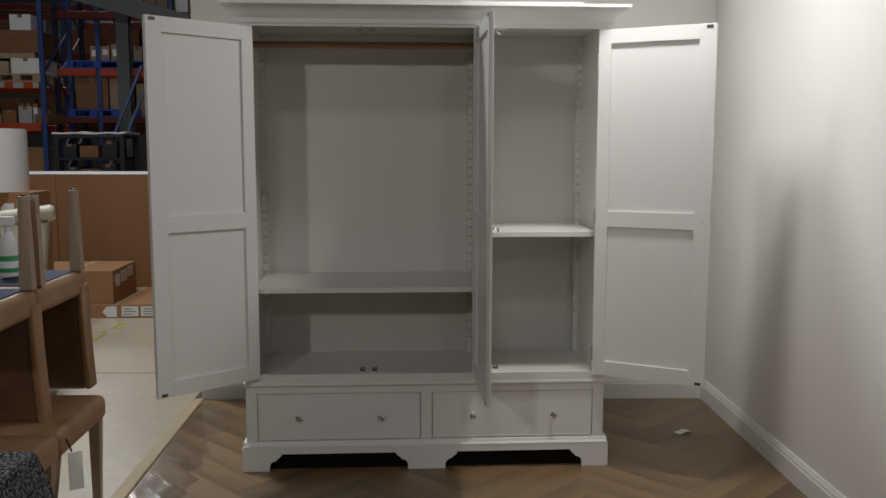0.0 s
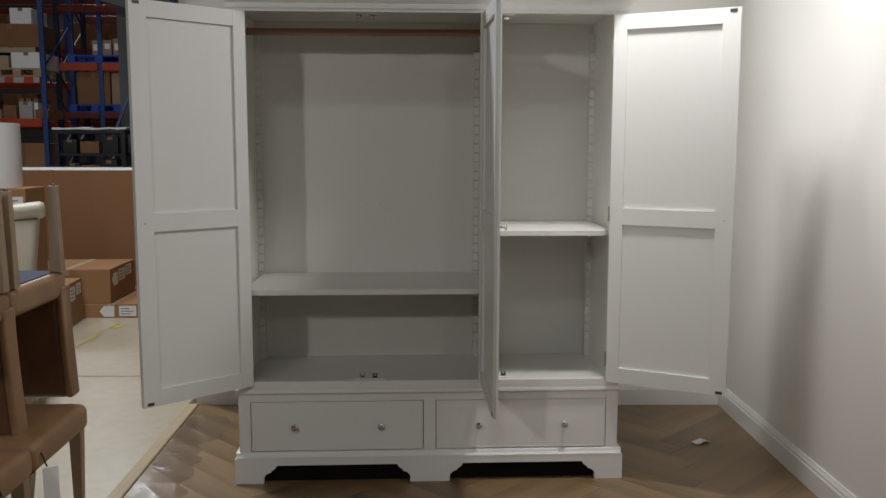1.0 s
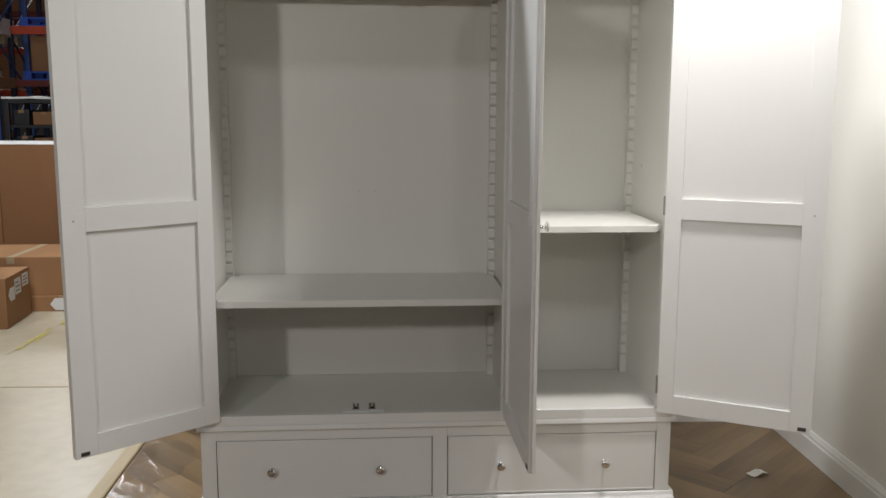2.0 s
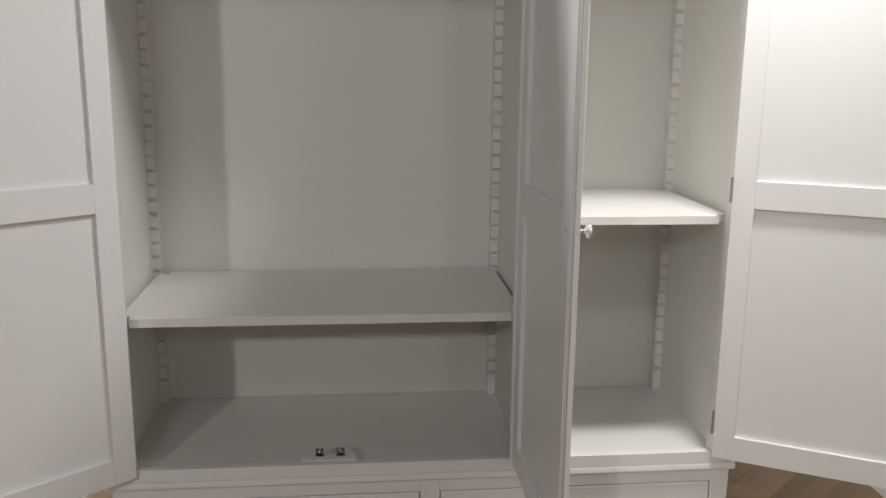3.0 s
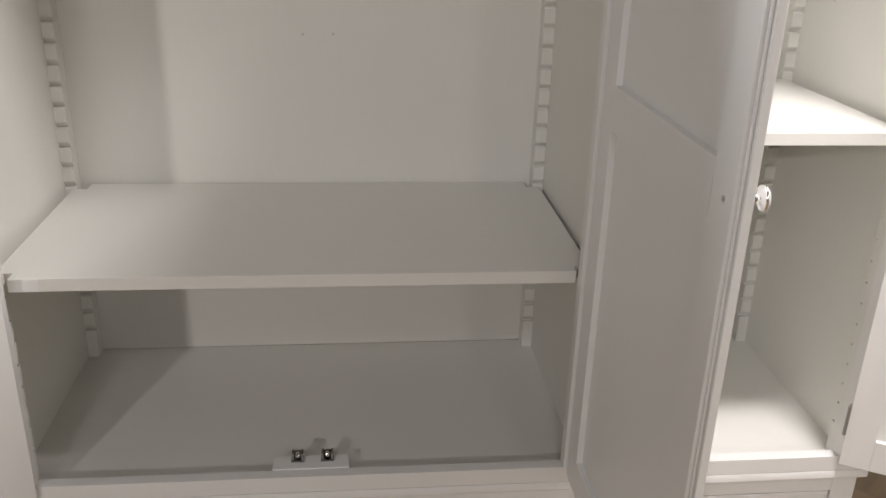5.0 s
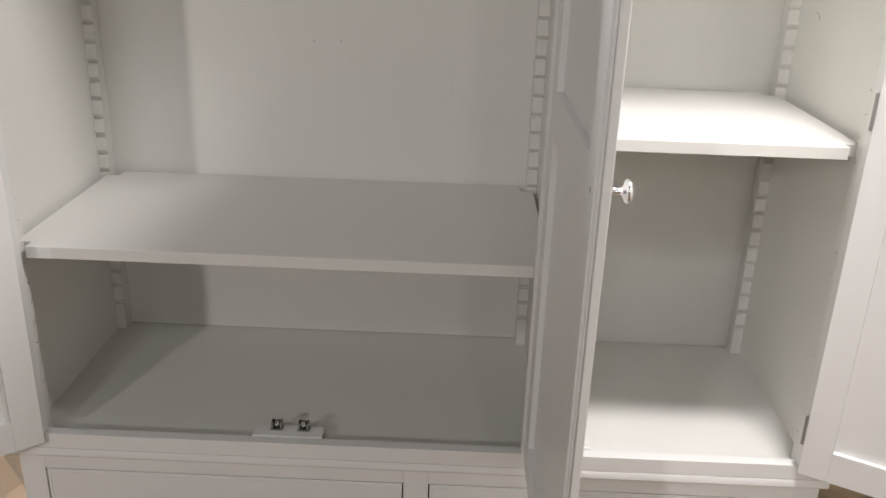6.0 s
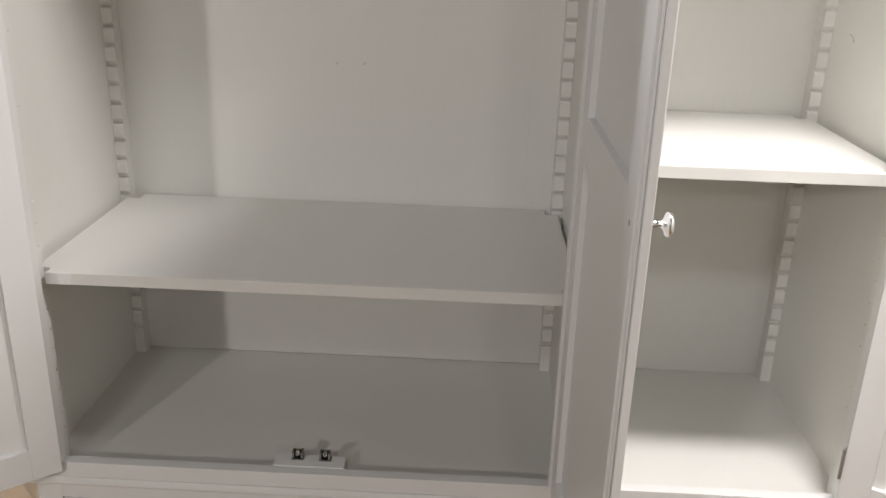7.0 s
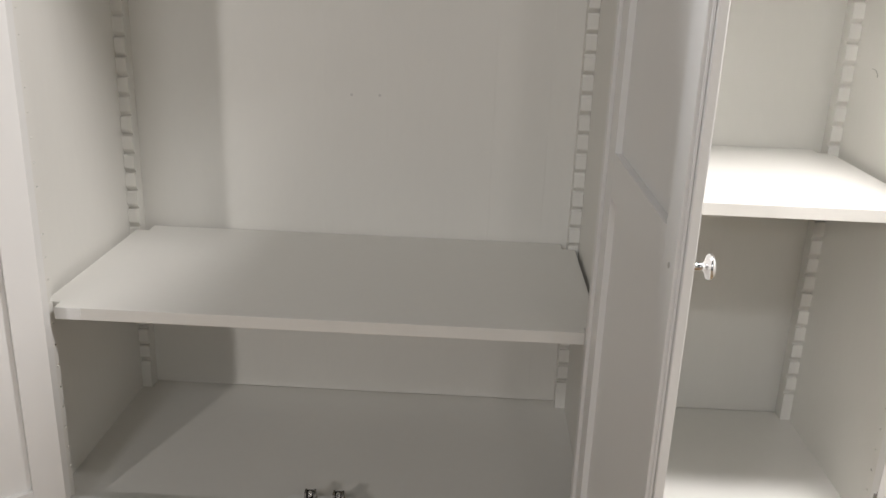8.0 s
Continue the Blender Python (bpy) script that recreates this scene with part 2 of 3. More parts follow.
# base carcass with its two drawers
part("base_side", boxes((-0.797, -0.7785, 0.0345, 0.60, 0.1345, 0.385)), PAINT, wardrobe, smooth=False)
part("base_side", boxes((0.7835, 0.802, 0.0345, 0.60, 0.1345, 0.385)), PAINT, wardrobe, smooth=False)
for x0, x1 in ((-0.797, -0.7485), (-0.0245, 0.0255), (0.7525, 0.802)):
    part("stile", boxes((x0, x1, 0.014, 0.034, 0.1345, 0.385), bevel=0.0008), PAINT, wardrobe)
for x0, x1 in ((-0.7483, -0.0247), (0.0257, 0.7523)):
    part("rail", boxes((x0, x1, 0.014, 0.034, 0.3495, 0.385), bevel=0.0006), PAINT, wardrobe)
part("base_inside", boxes((-0.778, 0.783, 0.04, 0.59, 0.1345, 0.345)), DARK, wardrobe, smooth=False)
part("waist_moulding", prism([(0.004, 0.3855), (0.001, 0.389), (0.001, 0.399), (0.0028, 0.4045), (0.60, 0.4045), (0.60, 0.3855)], "x", -0.808, 0.813), PAINT, wardrobe)

KNOB = mesh_of("knob", lathe([(0.009, 0.0), (0.009, 0.0012), (0.0055, 0.003), (0.0042, 0.006), (0.0042, 0.016), (0.0062, 0.0185), (0.0125, 0.0205), (0.0148, 0.0230), (0.0146, 0.0255), (0.0120, 0.0280), (0.0065, 0.0296), (0.0015, 0.0300)], 24), CHROME, 70)


def add_knob(parent, m):
    ob = new("knob", KNOB)
    ob.parent, ob.matrix_basis = parent, m
    ob["label"] = "round polished chrome knob"
    return ob


for x0, x1, knobs in ((-0.7465, -0.0265, (-0.565, -0.203)), (0.0275, 0.7505, (0.209, 0.571))):
    drawer = part("drawer", boxes((x0 + 0.0008, x1 - 0.0008, 0.015, 0.037, 0.1373, 0.3467), bevel=0.0010), PAINT, wardrobe, "plain white flush drawer front")
    for row in ((x0 + 0.004, x1 - 0.004, 0.0135, 0.016, 0.339, 0.3425), (x0 + 0.004, x1 - 0.004, 0.0135, 0.016, 0.1415, 0.145), (x0 + 0.004, x0 + 0.0075, 0.0135, 0.016, 0.1452, 0.3388), (x1 - 0.0075, x1 - 0.004, 0.0135, 0.016, 0.1452, 0.3388)):
        part("bead", boxes(row, bevel=0.0008), PAINT, drawer)
    for x in knobs:
        add_knob(drawer, pose(x, 0.0155, 0.243, 90, 0, 0))
# upper carcass
L_IN, R_IN, L_OUT, R_OUT = -0.782, 0.783, -0.796, 0.801
part("side_panel", boxes((L_OUT, L_IN, 0.0245, 0.60, 0.405, 1.975)), PAINT_IN, wardrobe, smooth=False)
part("side_panel", boxes((R_IN, R_OUT, 0.0245, 0.60, 0.405, 1.975)), PAINT_IN, wardrobe, smooth=False)
part("divider_panel", boxes((0.246, 0.264, 0.0245, BACK, 0.4055, 1.970)), PAINT_IN, wardrobe, smooth=False)
part("inner_floor", boxes((L_IN, 0.2458, 0.0265, BACK - 0.0005, FLOOR_IN - 0.0004, FLOOR_IN + 0.008)), PAINT_IN, wardrobe, smooth=False)
part("inner_floor", boxes((0.2642, R_IN, 0.0265, BACK - 0.0005, FLOOR_IN - 0.0004, FLOOR_IN + 0.008)), PAINT_IN, wardrobe, smooth=False)
part("top_panel", boxes((L_OUT, R_OUT, 0.0245, 0.60, 1.9755, 1.994)), PAINT_IN, wardrobe, smooth=False)
back = part("back_panel", boxes((L_IN, R_IN, BACK + 0.0085, BACK + 0.014, 0.4055, 1.975)), PAINT_IN, wardrobe, "white boarded back", smooth=False)
for a, b in ((L_IN, -0.335), (-0.335, -0.20), (-0.20, 0.04), (0.04, 0.16), (0.16, 0.2455), (0.2645, R_IN)):
    part("board", boxes((a + 0.00004, b - 0.00004, BACK, BACK + 0.008, 0.4135, 1.9745), bevel=0.00016), PAINT_IN, back)
# face frame
part("stile", boxes((L_OUT, -0.734, 0.0, 0.024, LIP + 0.0005, 1.975), bevel=0.001), PAINT, wardrobe)
part("stile", boxes((0.205, 0.272, 0.0, 0.024, LIP + 0.0005, HEAD - 0.0005), bevel=0.001), PAINT, wardrobe)
part("stile", boxes((0.745, R_OUT, 0.0, 0.024, LIP + 0.0005, 1.975), bevel=0.001), PAINT, wardrobe)
part("rail", boxes((L_OUT, R_OUT, 0.003, 0.026, 0.405, LIP), bevel=0.001), PAINT, wardrobe)
part("rail", boxes((-0.7338, 0.7448, 0.0, 0.024, HEAD, 1.975), bevel=0.001), PAINT, wardrobe)
# cornice, with its returns at both ends
COVE = [(0.0, 1.952), (-0.006, 1.952), (-0.006, 1.972), (-0.012, 1.976), (-0.018, 1.985), (-0.028, 2.000), (-0.044, 2.014), (-0.058, 2.021), (-0.066, 2.022), (-0.066, 2.034), (0.0, 2.034)]
bm = bmesh.new()
rings = []
for d, z in COVE:
    o = -d
    rings.append([bm.verts.new(p) for p in ((-0.793 - o, 0.60, z), (-0.793 - o, -0.001 - o, z), (0.798 + o, -0.001 - o, z), (0.798 + o, 0.60, z))])
for a, b in zip(rings, rings[1:] + rings[:1]):
    for k in range(3):
        bm.faces.new((a[k], a[k + 1], b[k + 1], b[k]))
bm.faces.new([r[0] for r in rings]), bm.faces.new([r[3] for r in rings][::-1])
bmesh.ops.recalc_face_normals(bm, faces=bm.faces)
part("cornice", bm, PAINT, wardrobe, "deep coved white cornice", smooth=45)
part("top_board", boxes((-0.786, 0.791, 0.0, 0.60, 2.018, 2.030)), PAINT, wardrobe, smooth=False)

# loose shelves, notched round the slotted rails
def shelf(x0, x1, y0, z0, z1):
    n, d, f = 0.029, 0.036, 0.025
    pts = [(x0 + n, y0), (x1 - n, y0), (x1 - n, y0 + f), (x1, y0 + f), (x1, BACK - 0.004 - d), (x1 - n, BACK - 0.004 - d), (x1 - n, BACK - 0.004), (x0 + n, BACK - 0.004), (x0 + n, BACK - 0.004 - d), (x0, BACK - 0.004 - d), (x0, y0 + f), (x0 + n, y0 + f)]
    part("shelf", prism(pts, "z", z0, z1, 0.001), PAINT_IN, wardrobe, "white loose shelf")


shelf(-0.764, 0.2365, 0.043, 0.795, 0.818)
part("lipping", boxes((-0.7348, -0.6875, 0.0415, 0.0428, 0.7955, 0.8175), bevel=0.0004), PAINT, wardrobe, "short white lipping on the shelf edge")
shelf(0.267, 0.766, 0.047, 1.040, 1.062)

# sawtooth battens in the corners, their teeth towards the middle of the depth
def slotted_rail(x0, x1, y, face, depth=0.036, notch=0.009, z0=0.4135, z1=1.93):
    """An upright batten against y, cut every 42 mm on the side towards face * y."""
    pitch = 0.0425
    full, cut = y + face * depth, y + face * (depth - notch)
    pts, z = [(y, z0), (full, z0), (full, z0 + 0.068)], z0 + 0.068
    while z + pitch < z1:
        pts += [(cut, z - 0.001), (cut, z + 0.002), (full - face * 0.001, z + 0.0105), (full, z + 0.0125), (full, z + pitch - 0.002), (full - face * 0.0015, z + pitch)]
        z += pitch
    pts += [(y, z)]
    part("slotted_rail", prism(pts, "x", x0, x1), PAINT_IN, wardrobe, "white sawtooth shelf batten", smooth=False)


for wall, side, z in ((L_IN + 0.0003, 1, 0.795), (0.2457, -1, 0.795), (0.2643, 1, 1.040), (R_IN - 0.0003, -1, 1.040)):
    for width, y, face in ((0.0235, BACK - 0.0005, -1), (0.035 if wall < 0 else 0.028, 0.0262, 1)):
        slotted_rail(*sorted((wall, wall + side * width)), y, face)
    x0, x1 = sorted((wall, wall + side * 0.0225))
    part("cleat", boxes((x0, x1, 0.056, BACK - 0.030, z - 0.020, z - 0.0004), bevel=0.001), PAINT_IN, wardrobe, "loose white cleat carrying a shelf")

bm = rod(bmesh.new(), (L_IN + 0.006, 0.285, 1.897), (0.2395, 0.285, 1.897), 0.0155, 20)
part("hanging_rail", bm, OAK_POLE, wardrobe, "brown wooden hanging rail")
for x in (L_IN + 0.0003, 0.2397):
    part("rail_socket", boxes((x, x + 0.0058, 0.262, 0.308, 1.872, 1.93), bevel=0.001), PAINT_IN, wardrobe)

# small marks and filled screw holes
MARK = material("scuff", (0.40, 0.39, 0.36), 0.7)
FILLER = material("hole_filler", (0.60, 0.59, 0.56), 0.7)
for x, z in ((-0.275, 1.139), (-0.213, 1.140)):
    part("filled_hole", lathe([(0.0032, 0.0), (0.0032, 0.0004)], 10), FILLER, wardrobe, at=pose(x, BACK - 0.0001, z, 90, 0, 0), smooth=False)
bm = bmesh.new()
for a, b in (((0.425, 1.252), (0.408, 1.250)), ((0.408, 1.250), (0.398, 1.243)), ((0.398, 1.243), (0.397, 1.238))):
    bar(bm, (R_IN - 0.0003, *a), (R_IN - 0.0003, *b), 0.0016, 0.0006)
part("scratch", bm, MARK, wardrobe, "short grey scratch", smooth=False)

# ball catches on their little blocks, at the bottom and the top of the openings
def catch(x, y, z, flip=1):
    """Two steel cheeks on a foot, with a sprung ball between them."""
    at = pose(x, y, z) if flip > 0 else pose(x, y, z, 180, 0, 0)
    foot = boxes((-0.012, 0.012, -0.009, 0.009, 0.0, 0.003), (-0.0105, -0.0065, -0.0075, 0.0075, 0.003, 0.0185), (0.0065, 0.0105, -0.0075, 0.0075, 0.003, 0.0185), (-0.0065, 0.0065, 0.0045, 0.0075, 0.003, 0.017), bevel=0.0009)
    c = part("catch", foot, CATCH, wardrobe, "small polished steel ball catch", at=at)
    bm = bmesh.new()
    bmesh.ops.create_uvsphere(bm, u_segments=14, v_segments=10, radius=0.0060, matrix=Matrix.Translation((0, -0.002, 0.0125)))
    part("ball", bm, CHROME, c)


part("catch_block", prism([(-0.328, 0.0265), (-0.189, 0.0265), (-0.189, 0.056), (-0.192, 0.063), (-0.199, 0.066), (-0.318, 0.066), (-0.325, 0.063), (-0.328, 0.056)], "z", 0.4135, 0.4395, 0.0012), PAINT, wardrobe)
catch(-0.283, 0.053, 0.4397), catch(-0.229, 0.053, 0.4397)
part("catch_block", boxes((0.290, 0.345, 0.0265, 0.060, FLOOR_IN + 0.0085, 0.4425), bevel=0.003), PAINT_IN, wardrobe)
catch(0.315, 0.052, 0.4427)
part("catch_block", boxes((-0.330, -0.188, 0.0265, 0.060, 1.936, 1.975), bevel=0.002), PAINT_IN, wardrobe)
catch(-0.283, 0.050, 1.9358, -1), catch(-0.229, 0.050, 1.9358, -1)
part("catch_block", boxes((0.290, 0.345, 0.0265, 0.060, 1.936, 1.975), bevel=0.002), PAINT_IN, wardrobe)
catch(0.315, 0.050, 1.9358, -1)


def door(at, w, side, stepped=False, hinges=False, t=0.023):
    """A framed door with two sunk panels; its hinge edge at the origin, its front at y = 0, reaching w along side * x."""
    z0, z1, s, h = 0.426, 1.936, 0.066, 0.053
    rows = lambda a, b, *rest: (min(side * a, side * b), max(side * a, side * b), *rest)
    leaf = part("door", boxes(rows(0.0, h, 0.0, t, z0, z1), bevel=0.0006), PAINT, wardrobe, "white two-panel door standing open", at=at)
    if stepped:
        free = boxes(rows(w - s, w - 0.009, 0.0115, t, z0, z1), bevel=0.0016)
        part("meeting_strip", boxes(rows(w - s, w, 0.0, 0.0113, z0, z1), bevel=0.0016), PAINT, leaf)
        part("meeting_bead", boxes(rows(w - 0.0088, w - 0.0045, 0.0114, 0.0150, z0, z1), bevel=0.0018), PAINT, leaf)
    else:
        free = boxes(rows(w - s, w, 0.0, t, z0, z1), bevel=0.0006)
    part("stile", free, PAINT, leaf)
    for a, b in ((z0, 0.490), (1.092, 1.160), (1.876, z1)):
        part("rail", boxes(rows(h + 0.0001, w - s - 0.0001, 0.0, t - 0.0002, a, b), bevel=0.0003), PAINT, leaf)
    for a, b in ((0.4902, 1.0918), (1.1602, 1.8758)):
        part("panel", boxes(rows(h + 0.0003, w - s - 0.0003, 0.006, t - 0.0105, a, b)), PAINT, leaf, smooth=False)
    for z in (z0 + 0.012, z1 - 0.012):
        part("strike_plate", boxes(rows(w - 0.040, w - 0.014, t + 0.0001, t + 0.0022, z - 0.006, z + 0.006), bevel=0.0008), PLATE, leaf, "small dark steel strike plate")
    for z in (0.525, 1.136, 1.80) if hinges else ():
        leaf_hinge = part("hinge", boxes(rows(-0.0018, -0.0004, 0.004, t + 0.001, z - 0.032, z + 0.032), bevel=0.0005), HINGE, leaf, "dull steel butt hinge")
        part("knuckle", rod(bmesh.new(), (side * -0.003, t + 0.0035, z - 0.031), (side * -0.003, t + 0.0035, z + 0.031), 0.0032), HINGE, leaf_hinge)
        for dz in (-0.020, 0.0, 0.020):
            part("screw", lathe([(0.0026, 0.0), (0.0026, 0.0006), (0.001, 0.0009)], 8), STEEL, leaf_hinge, at=pose(side * -0.0018, 0.012, z + dz, 0, -90 * side, 0))
    screw = lathe([(0.0034, 0.0), (0.0034, 0.0008), (0.0015, 0.0012)], 10)
    part("knob_screw", screw, STEEL, leaf, at=pose(side * (w - 0.032), t, 1.125, -90, 0, 0))
    add_knob(leaf, pose(side * (w - 0.032), -0.0001, 1.125, 90, 0, 0))
    return leaf


door(pose(-0.742, 0.008, 0, 0, 0, -140.0), 0.468, 1)
door(pose(0.230, -0.003, 0, 0, 0, 90.3), 0.492, -1, stepped=True, t=0.019)
door(pose(0.754, 0.016, 0, 0, 0, 150.5), 0.487, -1, hinges=True)

# ---- on top of the wardrobe, and on the floor beside it ----
board = thing("paper_sheet", pose(0, 0, 2.0342), "thin white paper sheets lying on top of the wardrobe", "paper")
part("sheet", boxes((-0.36, 0.10, -0.045, 0.30, 0.0, 0.006)), PAPER, board, smooth=False)
part("sheet", boxes((0.14, 0.66, -0.05, 0.28, 0.0, 0.007)), PAPER, board, smooth=False)

litter = thing("paper_scrap", pose(1.318, 0.425, 0.0, 0, 0, 20), "crumpled scrap of white paper on the oak floor", "paper")
bm = bmesh.new()
bmesh.ops.create_grid(bm, x_segments=8, y_segments=5, size=0.5, matrix=Matrix.Diagonal((0.08, 0.042, 1, 1)))
for v in bm.verts:
    v.co.z = 0.002 + 0.011 * abs(noise.noise(Vector((v.co.x * 40, v.co.y * 40, 3.0)))) + 0.010 * max(0, 1 - abs(v.co.x - 0.012) / 0.03)
bmesh.ops.solidify(bm, geom=list(bm.faces), thickness=0.0012)
part("scrap", bm, PAPER, litter)

# a wrinkled sheet of clear film over the floor beside the edging
film = bpy.data.materials.new("clear_film")
film.use_nodes = True
fn, fl = film.node_tree.nodes, film.node_tree.links
fn.remove(fn["Principled BSDF"])
clear, gloss, veil, mix, milky, fres, gain = (fn.new("ShaderNode" + k) for k in ("BsdfTransparent", "BsdfGlossy", "BsdfDiffuse", "MixShader", "MixShader", "Fresnel", "Math"))
clear.inputs["Color"].default_value, gloss.inputs["Roughness"].default_value, veil.inputs["Color"].default_value = (0.995, 0.995, 0.995, 1), 0.22, (0.6, 0.6, 0.6, 1)
fres.inputs["IOR"].default_value, milky.inputs["Fac"].default_value = 1.45, 0.012
gain.operation, gain.use_clamp, gain.inputs[1].default_value = "MULTIPLY", True, 1.2
fl.new(fres.outputs[0], gain.inputs[0]), fl.new(gain.outputs[0], mix.inputs["Fac"])
fl.new(clear.outputs[0], milky.inputs[1]), fl.new(veil.outputs[0], milky.inputs[2])
fl.new(milky.outputs[0], mix.inputs[1]), fl.new(gloss.outputs[0], mix.inputs[2])
fl.new(mix.outputs[0], fn["Material Output"].inputs["Surface"])
bm = bmesh.new()
bmesh.ops.create_grid(bm, x_segments=90, y_segments=360, size=0.5)
for v in bm.verts:
    u, w = v.co.x + 0.5, v.co.y + 0.5
    edge = 0.20 + 0.09 * noise.noise(Vector((0, w * 7, 1))) + 0.05 * noise.noise(Vector((0, w * 26, 4))) + 0.16 * max(0, 0.75 - w)
    x, y = 0.008 + u * edge, -2.6 + w * 2.50
    ridge = 1 - abs(noise.noise(Vector((x * 7, y * 5, 0))))
    fold = 1 - abs(noise.noise(Vector((x * 17 + y * 9, y * 11, 5))))
    v.co = (x, y, 0.0015 + 0.0016 * ridge ** 6 + 0.0005 * fold ** 4)
for v in bm.verts:
    v.co.z = max(0.0012, v.co.z)
ob = part("plastic_film", bm, film, None, smooth=80, at=STRIP_LINE @ pose(0, 1.03, 0))
tagged(ob, "wrinkled clear plastic film covering the oak floor", "plastic film")

# worn yellow marking on the concrete
bm = bmesh.new()
for k in range(26):
    u, v = random.uniform(0, 1), random.uniform(-1, 1)
    a, b = -2.44 + 0.07 * u + 0.045 * v, 2.45 + 0.95 * u
    s = random.uniform(0.005, 0.013)
    bm.faces.new([bm.verts.new((a + dx * s * random.uniform(0.6, 1.2), b + dy * s * random.uniform(2.0, 7.0), -0.0060 + 0.00012 * k)) for dx, dy in ((-1, -1), (1, -1), (1, 1), (-1, 1))])
YELLOW = material("worn_yellow_paint", (0.62, 0.52, 0.16), 0.55, vary=0.15, scale=20)
setting("trim_floor_marking", bm, YELLOW, None, "worn flakes of yellow floor marking", "floor marking")
setting("trim_floor_joint", boxes((-9, EDGE - 0.08, -0.004, 0.004, -0.008, -0.0055)), STRIP, ROOM @ pose(0, 0.60, 0), "saw-cut joint in the concrete", "floor joint")

# ---- stacked dining chairs ----
def cushion(x0, x1, y0, y1, z0, z1, r, crown=0.0):
    """A padded block with rounded edges and a slight crown."""
    bm = bmesh.new()
    box(bm, x0, x1, y0, y1, z0, z1)
    bmesh.ops.bevel(bm, geom=list(bm.edges), offset=r, segments=5, profile=0.5, affect="EDGES")
    flat = [e for e in bm.edges if e.calc_length() > 0.08]
    bmesh.ops.subdivide_edges(bm, edges=flat, cuts=7, use_grid_fill=True)
    cx, cy, w, d = (x0 + x1) / 2, (y0 + y1) / 2, (x1 - x0) / 2, (y1 - y0) / 2
    for v in bm.verts:
        if v.co.z > z0 + 0.6 * (z1 - z0):
            v.co.z += crown * max(0, 1 - ((v.co.x - cx) / w) ** 2) * max(0, 1 - ((v.co.y - cy) / d) ** 2)
    return bm


def leg(parent, x, y, z0, z1, top, foot, dx=0.0, dy=0.0):
    bm = bmesh.new()
    box(bm, x - top / 2, x + top / 2, y - top / 2, y + top / 2, z0, z1, 0.003)
    for v in bm.verts:
        f = (z1 - v.co.z) / (z1 - z0)
        k = 1 + f * (foot / top - 1)
        v.co.x, v.co.y = x + (v.co.x - x) * k + dx * f, y + (v.co.y - y) * k + dy * f
    made = part("leg", bm, CHAIR_WOOD, parent, "grey oak tapered leg")
    part("glide", lathe([(0.009, -0.006), (0.009, 0.0)], 12), BLACK, made, at=pose(x + dx, y + dy, z0))


def dining_chair(at, label, hw=0.235, low=0.0, lean=0.06, splay=0.10):
    """Seat at the origin's middle, back at +y, standing on z = 0."""
    c = thing("dining_chair", at, label, "chair", "stacked dining chairs")
    z = 0.385 - low
    part("seat", cushion(-hw, hw, -0.235, 0.215, z, z + 0.095, 0.028, 0.012), LEATHER, c, "tan leather padded seat")
    part("lining", boxes((-hw + 0.03, hw - 0.03, -0.20, 0.19, z - 0.004, z - 0.0005)), NAVY_CLOTH, c, "blue-grey lining under the seat", smooth=False)
    bm = cushion(-hw + 0.012, hw - 0.012, 0.145, 0.218, z + 0.085, z + 0.485, 0.022)
    for v in bm.verts:
        v.co.y += lean * max(0, (v.co.z - z - 0.09) / 0.39) ** 1.4
    bk = part("backrest", bm, LEATHER_DARK, c, "brown leather padded back")
    for x in (-hw + 0.006, hw - 0.006):
        bm = cushion(x - 0.013, x + 0.013, 0.141, 0.222, z + 0.05, z + 0.482, 0.010)
        for v in bm.verts:
            v.co.y += lean * max(0, (v.co.z - z - 0.09) / 0.39) ** 1.4
        part("side_band", bm, LEATHER, bk, "tan leather side of the back")
    for x, y in ((-hw + 0.024, -0.195), (hw - 0.024, -0.195), (-hw + 0.024, 0.188), (hw - 0.024, 0.188)):
        leg(c, x, y, 0.006, z - 0.001, 0.044, 0.030, splay if x > 0 else 0.0, 0.04 * splay / 0.1 if y < 0 else 0.0)
    return c


for y in (-0.60, -1.075):
    chair = dining_chair(pose(-1.505, y, -0.008, 0, 0, 90), "tan leather dining chair with grey oak legs on the concrete floor")
    if y > -1:
        part("tie", rod(bmesh.new(), (-0.196, -0.236, 0.445), (-0.200, -0.255, 0.40), 0.003), BLACK, chair, "dark tag cord")
        part("tag", boxes((-0.001, 0.001, -0.024, 0.024, -0.066, 0.066), bevel=0.0005), PAPER, chair, "hanging white paper tag", at=pose(-0.206, -0.268, 0.334, 0, 3, 35))
for y in (-0.475, -0.935):
    dining_chair(pose(-1.545, y, 1.272, 180, 0, 180), "brown leather dining chair turned upside down on another chair", 0.18, 0.06, 0.05, 0.0)

# spray bottle standing on the upturned seat
bottle = thing("spray_bottle", pose(-1.555, -0.50, 0.958, 0, 0, 20), "white plastic spray bottle with a green label", "bottle")
bm = lathe([(0.030, 0.0), (0.033, 0.004), (0.034, 0.10), (0.031, 0.125), (0.020, 0.150), (0.0125, 0.165), (0.0125, 0.185)], 24)
part("body", bm, PLASTIC, bottle)
part("label_band", lathe([(0.0344, 0.018), (0.0346, 0.019), (0.0346, 0.078), (0.0344, 0.079)], 24), GREEN, bottle, "green printed label")
part("label_panel", lathe([(0.0348, 0.034), (0.0349, 0.035), (0.0349, 0.058), (0.0348, 0.059)], 24), LABEL, bottle, "white label field")
